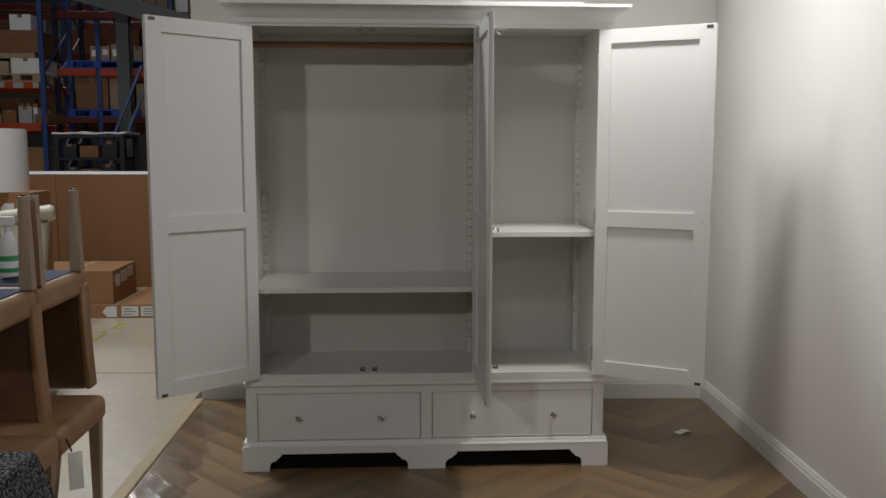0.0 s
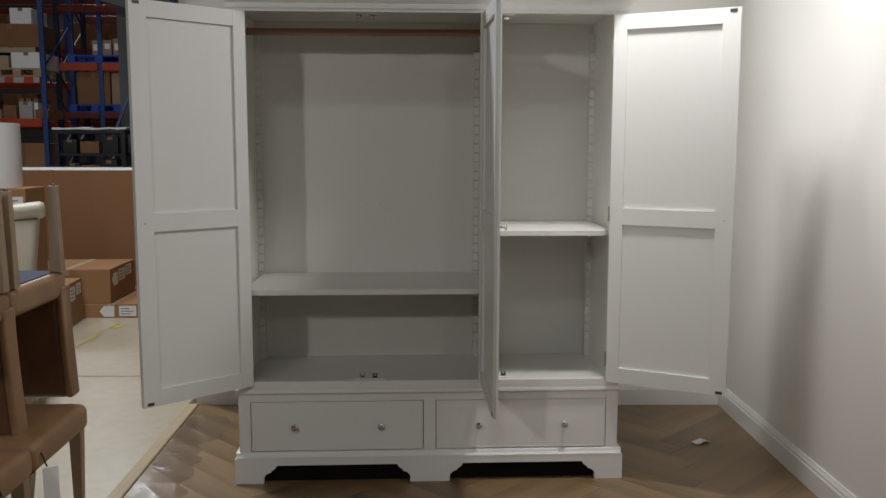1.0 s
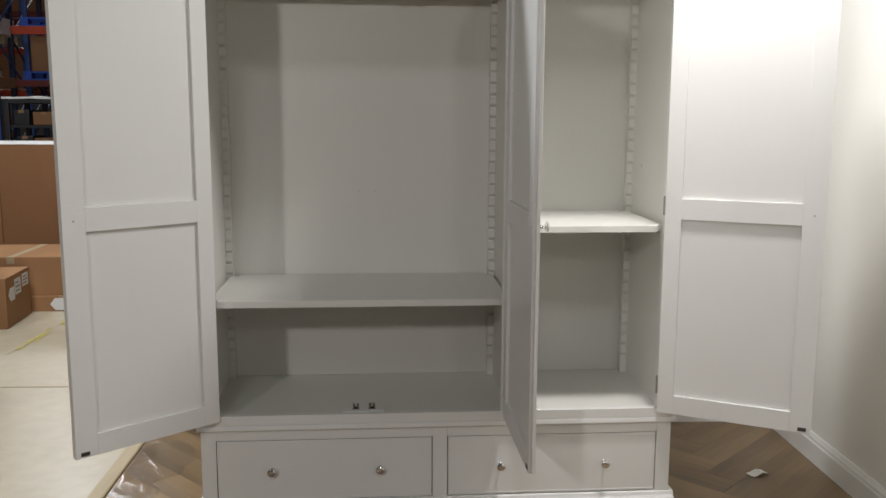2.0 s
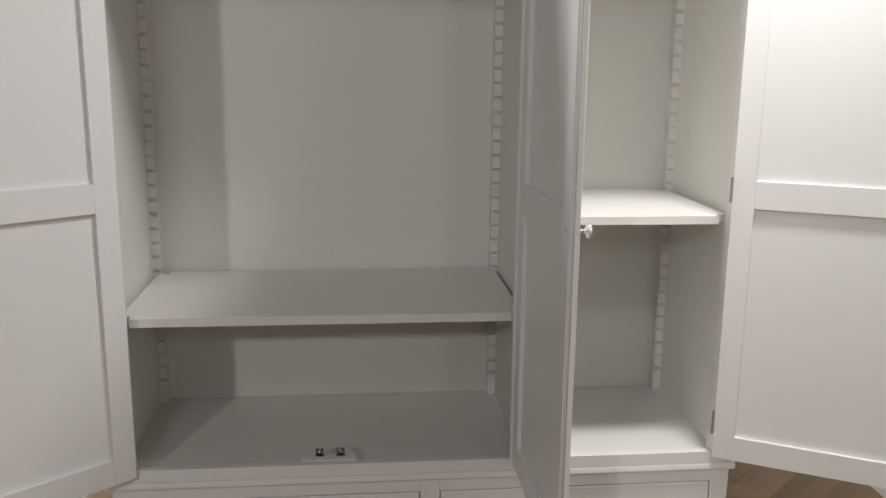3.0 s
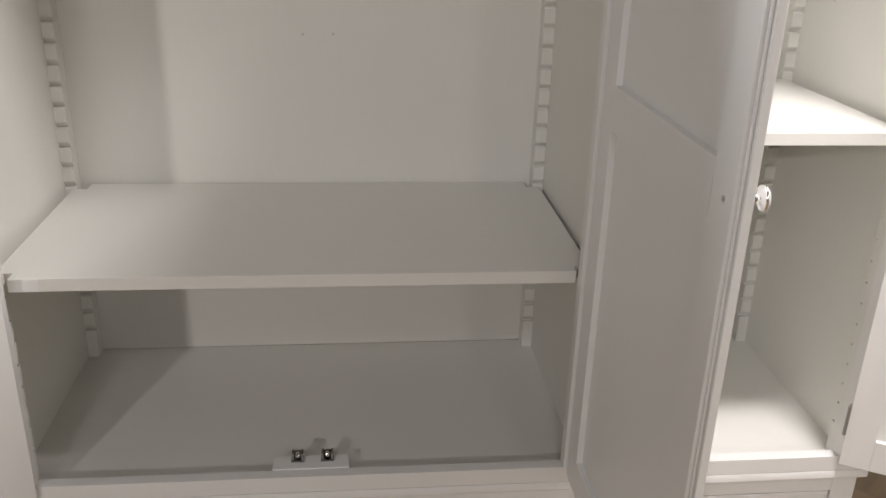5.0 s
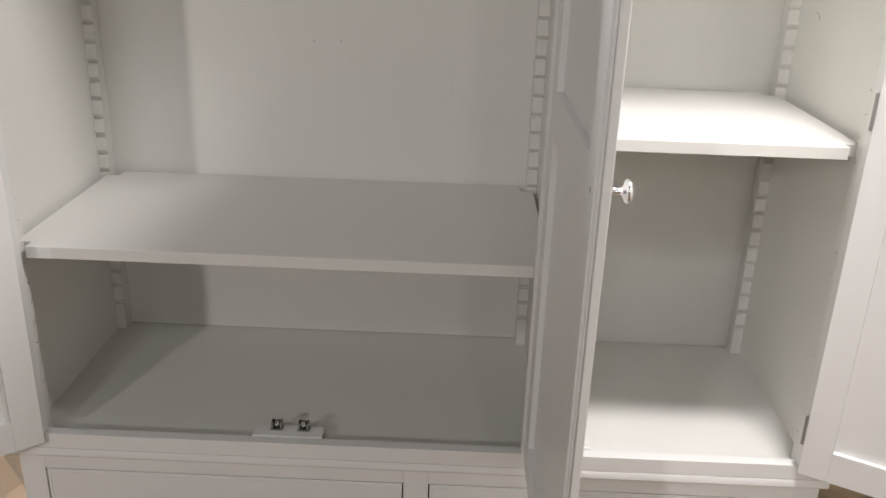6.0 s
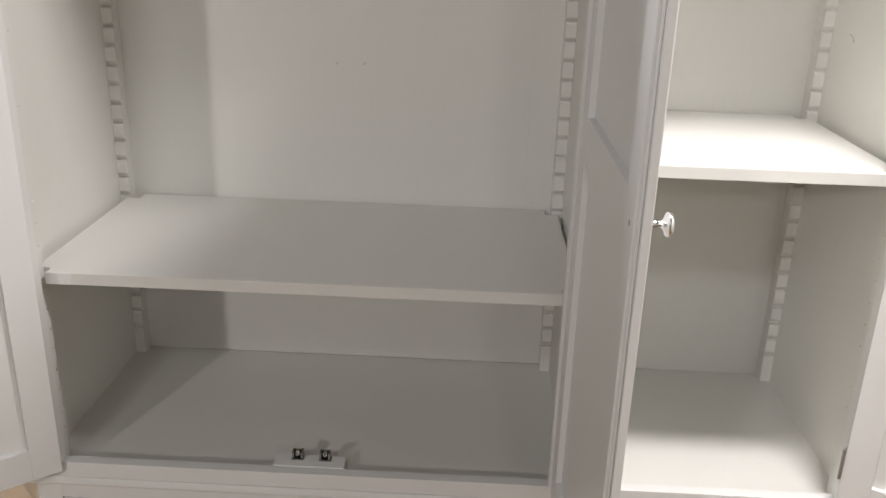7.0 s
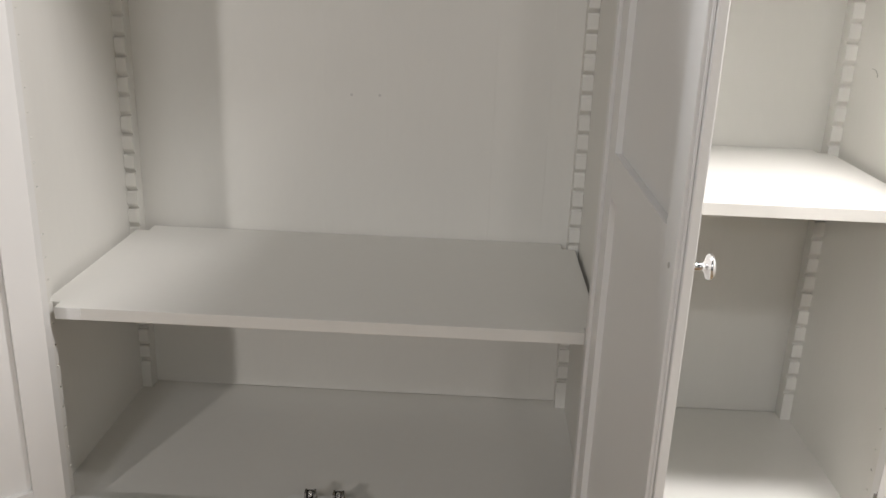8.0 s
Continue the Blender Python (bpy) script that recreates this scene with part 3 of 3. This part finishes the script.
part("trigger_head", boxes((-0.045, 0.026, -0.012, 0.012, 0.186, 0.222), bevel=0.006), PLASTIC, bottle)
part("trigger", bar(bmesh.new(), (-0.030, 0, 0.190), (-0.043, 0, 0.140), 0.008, 0.010), PLASTIC, bottle)

# charcoal throw over a low stool
stool = thing("stool", pose(-1.235, -1.80, -0.008), "small dark stool under a throw on the concrete floor", "stool")
part("seat", boxes((-0.20, 0.20, -0.20, 0.20, 0.60, 0.67), bevel=0.01), LEATHER_DARK, stool)
for x in (-0.17, 0.17):
    for y in (-0.17, 0.17):
        leg(stool, x, y, 0.006, 0.599, 0.04, 0.03)
bm = bmesh.new()
bmesh.ops.create_grid(bm, x_segments=60, y_segments=60, size=0.5)
for v in bm.verts:
    a, b = v.co.x * 0.98, v.co.y * 0.98
    over_x, over_y = max(0, abs(a) - 0.20), max(0, abs(b) - 0.20)
    drop = max(over_x, over_y)
    x = math.copysign(min(abs(a), 0.20) + 0.022 * min(1, over_x * 8) + 0.06 * over_x, a)
    y = math.copysign(min(abs(b), 0.20) + 0.022 * min(1, over_y * 8) + 0.06 * over_y, b)
    wave = noise.noise(Vector((a * 7, b * 7, 2)))
    v.co = (x + 0.02 * wave * min(1, drop * 6), y + 0.02 * wave * min(1, drop * 6), 0.677 + 0.008 * abs(wave) - drop * 0.97)
bmesh.ops.solidify(bm, geom=list(bm.faces), thickness=0.005)
throw = part("throw_blanket", bm, THROW, None, at=pose(-1.235, -1.80, -0.002))
tagged(throw, "charcoal grey woven throw draped over a stool", "blanket")

# ---- cartons and a cream chair beyond ----
def printed(parent, x0, x1, z0, z1, m):
    """A white label with unreadable print, flat in its own xz plane, facing -y."""
    lab = part("label", boxes((x0, x1, -0.0015, 0.0, z0, z1)), LABEL, parent, "white printed label", at=m, smooth=False)
    w, h = x1 - x0, z1 - z0
    for k, (a, b) in enumerate(((0.10, 0.60), (0.10, 0.85), (0.10, 0.70))):
        z = z1 - h * (0.22 + 0.26 * k)
        part("print_bar", boxes((x0 + a * w, x0 + b * w, -0.0022, -0.0016, z - h * 0.07, z)), INK, lab, smooth=False)
    return lab


def carton(at, w, d, h, label, mat=CARD):
    """A closed carton: width along x, depth along y, its front at y = 0."""
    c = thing("cardboard_box", at, label, "box")
    part("body", boxes((0, w, 0, d, 0.0, h - 0.004), bevel=0.004), mat, c)
    part("flap", boxes((0.001, w / 2 - 0.001, 0.001, d - 0.001, h - 0.0038, h), bevel=0.001), mat, c)
    part("flap", boxes((w / 2 + 0.001, w - 0.001, 0.001, d - 0.001, h - 0.0038, h), bevel=0.001), mat, c)
    part("tape", boxes((w / 2 - 0.028, w / 2 + 0.028, -0.0006, d + 0.0006, h - 0.05, h + 0.0006)), STRIP, c, "brown packing tape", smooth=False)
    return c


RIGHT = pose(0, 0, 0, 0, 0, 90)
def arrow(parent, x, z, s, m):
    bm = prism([(x - s, z), (x - s * 0.4, z + s * 0.75), (x + s, z + s * 0.75), (x + s, z - s * 0.75), (x - s * 0.4, z - s * 0.75)], "y", -0.0015, 0.0)
    part("arrow_label", bm, LABEL, parent, "white pointed label", at=m, smooth=False)


a = carton(pose(-3.40, 3.05, -0.008, 0, 0, 4), 0.70, 0.50, 0.345, "brown cardboard box with white labels on the concrete floor")
arrow(a, 0.11, 0.22, 0.06, pose(0.7005, 0, 0) @ RIGHT)
printed(a, 0.18, 0.30, 0.20, 0.31, pose(0.7005, 0, 0) @ RIGHT)
printed(a, 0.33, 0.46, 0.23, 0.32, pose(0.7005, 0, 0) @ RIGHT)
b = carton(pose(-3.30, 3.64, -0.008), 1.55, 0.95, 0.115, "flat brown cardboard box with white labels on the floor")
arrow(b, 0.74, 0.055, 0.06, pose(0, -0.0005, 0))
printed(b, 0.84, 0.98, 0.015, 0.10, pose(0, -0.0005, 0))
printed(b, 1.00, 1.22, 0.015, 0.10, pose(0, -0.0005, 0))
c = carton(pose(-3.25, 3.66, 0.1076), 0.72, 0.66, 0.288, "brown cardboard box stacked on a flat box")
arrow(c, 0.12, 0.19, 0.07, pose(0.7205, 0, 0) @ RIGHT)
printed(c, 0.22, 0.38, 0.16, 0.26, pose(0.7205, 0, 0) @ RIGHT)
printed(c, 0.40, 0.56, 0.18, 0.27, pose(0.7205, 0, 0) @ RIGHT)
d = carton(pose(-3.75, 2.70, -0.008), 0.98, 0.34, 1.118, "tall brown cardboard box under a lampshade")
arrow(d, 0.80, 1.00, 0.05, pose(0, -0.0005, 0))
printed(d, 0.87, 0.965, 0.95, 1.06, pose(0, -0.0005, 0))
for x0, x1, y in ((-4.35, -3.335, 4.62), (-3.325, -1.55, 4.60)):
    crate = thing("cardboard_crate", pose(x0, y, -0.008), "tall brown cardboard crate with film-wrapped edges", "box")
    part("body", boxes((0, x1 - x0, 0, 0.85, 0, 1.196), bevel=0.006), CARD_DARK, crate)
    # Opaque white rim: the glint of the clear film is in its colour.
    part("film_edge", boxes((0.002, x1 - x0 - 0.002, -0.003, 0.852, 1.192, 1.202), bevel=0.003), PAPER, crate, "clear film along the rim, its glint painted white")

shade = thing("lampshade", pose(-3.16, 2.87, 1.111), "white fabric drum lampshade standing on a tall box", "lampshade")
bm = lathe([(0.285, 0.0), (0.285, 0.46), (0.280, 0.46), (0.280, 0.004)], 48)
part("drum", bm, SHADE, shade, smooth=40)

armchair = thing("cream_chair", pose(-2.385, 1.42, -0.008, 0, 0, 12), "cream leather chair with a rolled top", "chair")
bm = cushion(-0.20, 0.20, -0.06, 0.06, 0.40, 1.02, 0.03)
for v in bm.verts:
    f = max(0, (v.co.z - 0.40) / 0.62)
    v.co.x *= 0.80 + 0.22 * f
    v.co.y += 0.10 * f * f
part("backrest", bm, CREAM, armchair)
bm = lathe([(0.010, -0.235), (0.038, -0.232), (0.047, -0.215), (0.046, 0.0), (0.050, 0.215), (0.040, 0.236), (0.012, 0.240)], 20)
part("rolled_top", bm, CREAM, armchair, at=pose(0.0, 0.075, 1.03, 0, 84, 0), smooth=60)
part("piping", rod(bmesh.new(), (-0.20, 0.035, 0.975), (0.205, 0.035, 1.005), 0.005), LEATHER_DARK, armchair, "dark seam below the roll")
part("seat", cushion(-0.24, 0.24, -0.45, 0.05, 0.28, 0.46, 0.03, 0.02), CREAM, armchair)
for x in (-0.20, 0.20):
    for y in (-0.40, 0.02):
        leg(armchair, x, y, 0.006, 0.279, 0.045, 0.03)

# ---- pallet racking in the dark behind ----
def rack(at, label, uprights, beams, deep=1.0, high=4.6):
    r = thing("pallet_rack", at, label, "shelving", "pallet racking")
    for x, mat in uprights:
        for y in (0.0, deep):
            part("upright", boxes((x - 0.031, x + 0.031, y - 0.028, y + 0.028, 0.0, high), bevel=0.005), mat, r, "painted steel upright")
        for k in range(6):
            z = 0.3 + 0.7 * k
            part("brace", bar(bmesh.new(), (x, 0.0 if k % 2 else deep, z), (x, deep if k % 2 else 0.0, z + 0.7), 0.022, 0.012), mat, r)
    for x0, x1, z0, z1, mat in beams:
        for y in (-0.03, deep + 0.03):
            part("beam", boxes((x0 + 0.032, x1 - 0.032, y - 0.025, y + 0.025, z0, z1), bevel=0.004), mat, r, "orange steel beam")
    return r


near_rack = rack(pose(0, 8.0, -0.008), "blue and orange steel pallet rack loaded with goods", ((-7.35, BLUE), (-4.72, BLUE)), ((-7.35, -4.72, 1.665, 1.765, ORANGE), (-7.35, -4.72, 2.215, 2.30, ORANGE), (-7.35, -4.72, 3.86, 3.96, ORANGE)))
rack(pose(0, 8.6, -0.008), "dark blue and orange steel pallet rack loaded with boxes", ((-4.76, NAVY), (-4.19, BLUE), (-3.19, BLUE), (-2.0, BLUE)), ((-4.76, -4.19, 1.79, 1.87, SHADED_BEAM), (-4.19, -2.0, 1.79, 1.87, SHADED_BEAM), (-4.19, -2.0, 2.43, 2.53, ORANGE), (-4.76, -4.19, 2.43, 2.53, ORANGE), (-4.76, -2.0, 3.2, 3.3, SHADED_BEAM)))
rack(pose(0, 11.2, -0.008), "orange and blue steel pallet rack far back", ((-8.0, NAVY), (-5.6, BLUE), (-3.2, NAVY)), ((-8.0, -5.6, 1.7, 1.8, SHADED_BEAM), (-5.6, -3.2, 1.7, 1.8, SHADED_BEAM), (-8.0, -5.6, 2.9, 3.0, SHADED_BEAM), (-5.6, -3.2, 2.9, 3.0, SHADED_BEAM), (-5.6, -3.2, 3.7, 3.8, SHADED_BEAM), (-8.0, -5.6, 3.7, 3.8, SHADED_BEAM)))


for x0, x1 in ((-5.54, -5.40), (-5.27, -5.19), (-5.08, -4.95), (-4.83, -4.754)):
    part("reflective_strip", boxes((x0, x1, -0.0565, -0.0555, 2.222, 2.293)), GREY_PALE, near_rack, "grey reflective strip on the beam", smooth=False)


def pallet(x, y, z, w, mat, label, d=0.9):
    p = thing("pallet", pose(x, y, z), label, "pallet", "pallets")
    for k in range(5):
        part("deck_board", boxes((0, w, k * (d - 0.1) / 4, k * (d - 0.1) / 4 + 0.1, 0.088, 0.108)), mat, p, smooth=False)
    for k in range(4):
        for yy in (0.0, d / 2 - 0.05, d - 0.1):
            part("block", boxes((k * (w - 0.1) / 3, k * (w - 0.1) / 3 + 0.1, yy, yy + 0.1, 0.018, 0.0878)), mat, p, smooth=False)
    for yy in (0.0, d / 2 - 0.05, d - 0.1):
        part("runner", boxes((0, w, yy, yy + 0.1, 0.0, 0.0178)), mat, p, smooth=False)
    return p


def goods(x, y, z, w, d, h, label, mat, category="box", turn=0):
    g = thing("stored_box", pose(x, y, z, 0, 0, turn), label, category, "boxes on the racks")
    part("body", boxes((0, w, 0, d, 0, h), bevel=0.006), mat, g)
    part("tape", boxes((w / 2 - 0.03, w / 2 + 0.03, -0.001, d + 0.001, h * 0.8, h + 0.001)), TAPE_BROWN, g, smooth=False)
    if "labels" in label:
        for x0, x1, z0, z1 in ((0.08, 0.34, 0.30, 0.72), (0.66, 0.92, 0.42, 0.78)):
            part("label", boxes((x0 * w, x1 * w, -0.003, -0.0012, z0 * h, z1 * h)), LABEL, g, "white paper label", smooth=False)
    return g


pallet(-5.60, 7.97, 2.292, 0.86, PALLET, "pale wooden pallet on a rack beam")
goods(-5.58, 8.02, 2.4005, 0.42, 0.7, 0.16, "pale flat wooden case on a pallet", PALLET)
goods(-5.12, 8.00, 2.4005, 0.38, 0.7, 0.20, "pale flat cardboard case on a pallet", PAPER)
goods(-5.45, 8.05, 2.601, 0.62, 0.6, 0.07, "pale flat board case", PALLET)
for k in range(4):
    goods(-5.45 + 0.20 * k, 7.99, 1.757, 0.17, 0.4, 0.12 + 0.05 * ((k * 7) % 3), "small carton of mixed goods on a rack beam", (CARD_PALE, CARD_DARK, GREY_PALE, CARD_DARK)[k], turn=random.uniform(-8, 8))
for k in range(3):
    goods(-5.05 + 0.09 * k, 8.02, 1.757, 0.05, 0.4, 0.26, "flat brown folder leaning in a row", (CARD, CARD_DARK, PAPER)[k])
goods(-5.35, 8.1, -0.008, 0.55, 0.7, 1.45, "tall brown cardboard carton under the rack", CARD)
goods(-5.95, 8.1, -0.008, 0.5, 0.7, 1.20, "brown cardboard carton on the warehouse floor", CARD)
goods(-5.52, 8.05, 2.6725, 0.76, 0.6, 0.29, "long dark brown carton on top of the cases", CARD_DARK)
goods(-5.13, 8.05, 2.964, 0.27, 0.5, 0.20, "white carton on top of a brown one", LABEL)
pallet(-4.62, 8.56, 1.862, 0.98, PALLET_BLUE, "blue painted pallet on a rack beam")
goods(-4.52, 8.60, 1.9705, 0.44, 0.8, 0.44, "large brown cardboard carton on a pallet", CARD_DARK)
goods(-4.06, 8.60, 1.9705, 0.30, 0.8, 0.42, "brown cardboard carton on a pallet", CARD_PALE)
pallet(-4.62, 8.56, 2.522, 1.20, PALLET_BLUE, "blue painted pallet on a rack beam")
goods(-4.30, 8.60, 2.6305, 0.26, 0.6, 0.20, "carton with white labels on a pallet", CARD_PALE)
goods(-4.02, 8.60, 2.6305, 0.28, 0.6, 0.22, "carton with white labels on a pallet", CARD_PALE)
goods(-3.72, 8.60, 2.6305, 0.12, 0.6, 0.20, "small pale carton on a pallet", PALLET)
goods(-3.70, 8.60, 1.862, 0.42, 0.8, 0.46, "brown cardboard carton on the rack", CARD_PALE)
for x, w, h, mat, tone in ((-3.72, 0.16, 0.36, CARD, "brown"), (-3.545, 0.155, 0.42, CARD_PALE, "pinkish brown"), (-3.38, 0.14, 0.46, PALLET, "cream"), (-3.13, 0.17, 0.40, PAPER, "white"), (-2.94, 0.30, 0.34, CARD, "brown")):
    goods(x, 8.62, 3.292, w, 0.7, h, tone + " carton high on the rack", mat)
# Far cartons take the darker card: dim light put into their colour.
for k in range(7):
    goods(-7.3 + 0.62 * k, 11.2, 1.792, 0.55, 0.8, 0.35 + 0.12 * (k % 3), "brown carton on the far rack", CARD_DARK)
    goods(-7.4 + 0.62 * k, 11.2, 2.992, 0.55, 0.8, 0.30 + 0.12 * ((k + 1) % 3), "brown carton on the far rack", CARD_DARK)

column = part("steel_column", boxes((-3.66, -3.64, 7.92, 8.02, -0.008, 7.5), (-3.73, -3.57, 7.90, 7.9198, -0.008, 7.5), (-3.73, -3.57, 8.0202, 8.04, -0.008, 7.5)), GREY, None, smooth=False)
tagged(column, "dark grey steel roof column", "column", kind="structure")
girder = part("trim_roof_girder", bar(bmesh.new(), (-4.7, 7.7, 3.55), (-2.2, 7.7, 2.86), 0.12, 0.22), GREY, None, smooth=False)
tagged(girder, "dark grey steel girder", "girder", kind="structure")

workbench = thing("workbench", pose(-4.20, 6.9, -0.008), "black steel workbench stacked with papers and parts", "workbench")
part("worktop", boxes((0, 0.82, 0, 0.6, 1.56, 1.60), bevel=0.004), BLACK, workbench)
for x in (0.0, 0.77):
    for y in (0.0, 0.55):
        part("leg", boxes((x, x + 0.05, y, y + 0.05, 0.0, 1.5598), bevel=0.003), BLACK, workbench)
part("lower_shelf", boxes((0.051, 0.769, 0.02, 0.58, 1.30, 1.33)), BLACK, workbench, smooth=False)
part("lower_shelf", boxes((0.051, 0.769, 0.02, 0.58, 1.02, 1.05)), BLACK, workbench, smooth=False)
bm = bmesh.new()
bmesh.ops.create_grid(bm, x_segments=16, y_segments=8, size=0.5, matrix=Matrix.Diagonal((0.86, 0.6, 1, 1)))
for v in bm.verts:
    v.co.z = 0.004 + 0.03 * abs(noise.noise(v.co * 4))
bmesh.ops.solidify(bm, geom=list(bm.faces), thickness=0.02)
paper = part("paper_heap", bm, PAPER, None, at=pose(-3.79, 7.2, 1.614))
tagged(paper, "untidy pile of white paper on a black workbench", "paper")
for k, (x, w, h, mat) in enumerate(((0.08, 0.16, 0.16, BLACK), (0.28, 0.22, 0.14, CARD_DARK), (0.54, 0.18, 0.20, BLACK))):
    goods(-4.20 + x, 6.95, 1.3225, w, 0.4, h, "small box on the workbench shelf", mat)
    goods(-4.20 + x * 0.9 + 0.03, 6.95, 1.0425, w, 0.4, h, "small box on the workbench shelf", (BLACK, CARD_DARK, BLACK)[k])
PALE_BLUE = material("worn_blue_steel", (0.13, 0.19, 0.33), 0.35, 0.3, vary=0.15)
for foot, top in (((-4.43, 7.70, 0.0), (-3.36, 7.72, 2.49)), ((-4.25, 7.62, 0.0), (-3.25, 7.64, 2.32))):
    tagged(part("leaning_brace", bar(bmesh.new(), foot, top, 0.05, 0.03), PALE_BLUE, None, smooth=False), "worn blue steel brace leaning beside the column", "brace")
for a, b in (((-5.75, 9.04, 3.22), (-4.80, 9.04, 2.58)), ((-7.2, 9.04, 2.4), (-4.80, 9.04, 3.6)), ((-5.6, 9.04, 1.70), (-4.80, 9.04, 2.15))):
    part("back_brace", bar(bmesh.new(), a, b, 0.025, 0.012), GREY_PALE, near_rack, "grey steel cross brace")

# ---- oak planks, laid last ----
def clipped(poly, u0, u1, v0, v1):
    for axis, edge, sign in ((0, u0, 1), (0, u1, -1), (1, v0, 1), (1, v1, -1)):
        out = []
        for p, q in zip(poly, poly[1:] + poly[:1]):
            a, b = sign * (p[axis] - edge), sign * (q[axis] - edge)
            if a >= 0:
                out.append(p)
            if (a > 0 > b) or (a < 0 < b):
                f = a / (a - b)
                out.append((p[0] + f * (q[0] - p[0]), p[1] + f * (q[1] - p[1])))
        poly = out
        if len(poly) < 3:
            return []
    return poly


def plank(local, turn, place):
    """One plank: sunk edges and a flat top, its grain along its own x."""
    bm = bmesh.new()
    cx, cy = sum(p[0] for p in local) / len(local), sum(p[1] for p in local) / len(local)
    def ring(grow, z):
        made = []
        for x, y in local:
            d = math.hypot(x - cx, y - cy) or 1
            made.append(bm.verts.new((x - (x - cx) / d * grow, y - (y - cy) / d * grow, z)))
        return made
    a, b, c = ring(0.0003, -0.0118), ring(0.0003, -0.0012), ring(0.0012, random.uniform(-0.0004, 0.0))
    for lo, hi in ((a, b), (b, c)):
        for k in range(len(lo)):
            j = (k + 1) % len(lo)
            bm.faces.new((lo[k], lo[j], hi[j], hi[k]))
    bm.faces.new(c)
    bmesh.ops.recalc_face_normals(bm, faces=bm.faces)
    return part("plank", bm, PLANK, bpy.data.objects["floor"], at=pose(place[0], place[1], 0, 0, 0, turn), smooth=False)


PW, PN = 0.135, 5
diag = math.sqrt(0.5)
for i in range(-75, 75):
    for j in range(-75, 75):
        for upright, start in ((False, 0), (True, 2 * PN - 1)):
            if (i - j) % (2 * PN) != start:
                continue
            rect = [(i, j), (i + PN, j), (i + PN, j + 1), (i, j + 1)] if not upright else [(i, j), (i + 1, j), (i + 1, j + PN), (i, j + PN)]
            room = [((a - b) * PW * diag - 0.40, (a + b) * PW * diag - 0.70) for a, b in rect]
            poly = clipped(room, EDGE - 0.035, -0.0205, -6.38, -0.0205)
            if len(poly) < 3:
                continue
            cu, cv = sum(p[0] for p in poly) / len(poly), sum(p[1] for p in poly) / len(poly)
            angle = 135 if upright else 45
            ca, sa = math.cos(radians(angle)), math.sin(radians(angle))
            local = [((u - cu) * ca + (v - cv) * sa, -(u - cu) * sa + (v - cv) * ca) for u, v in poly]
            plank(local, angle, (cu, cv))
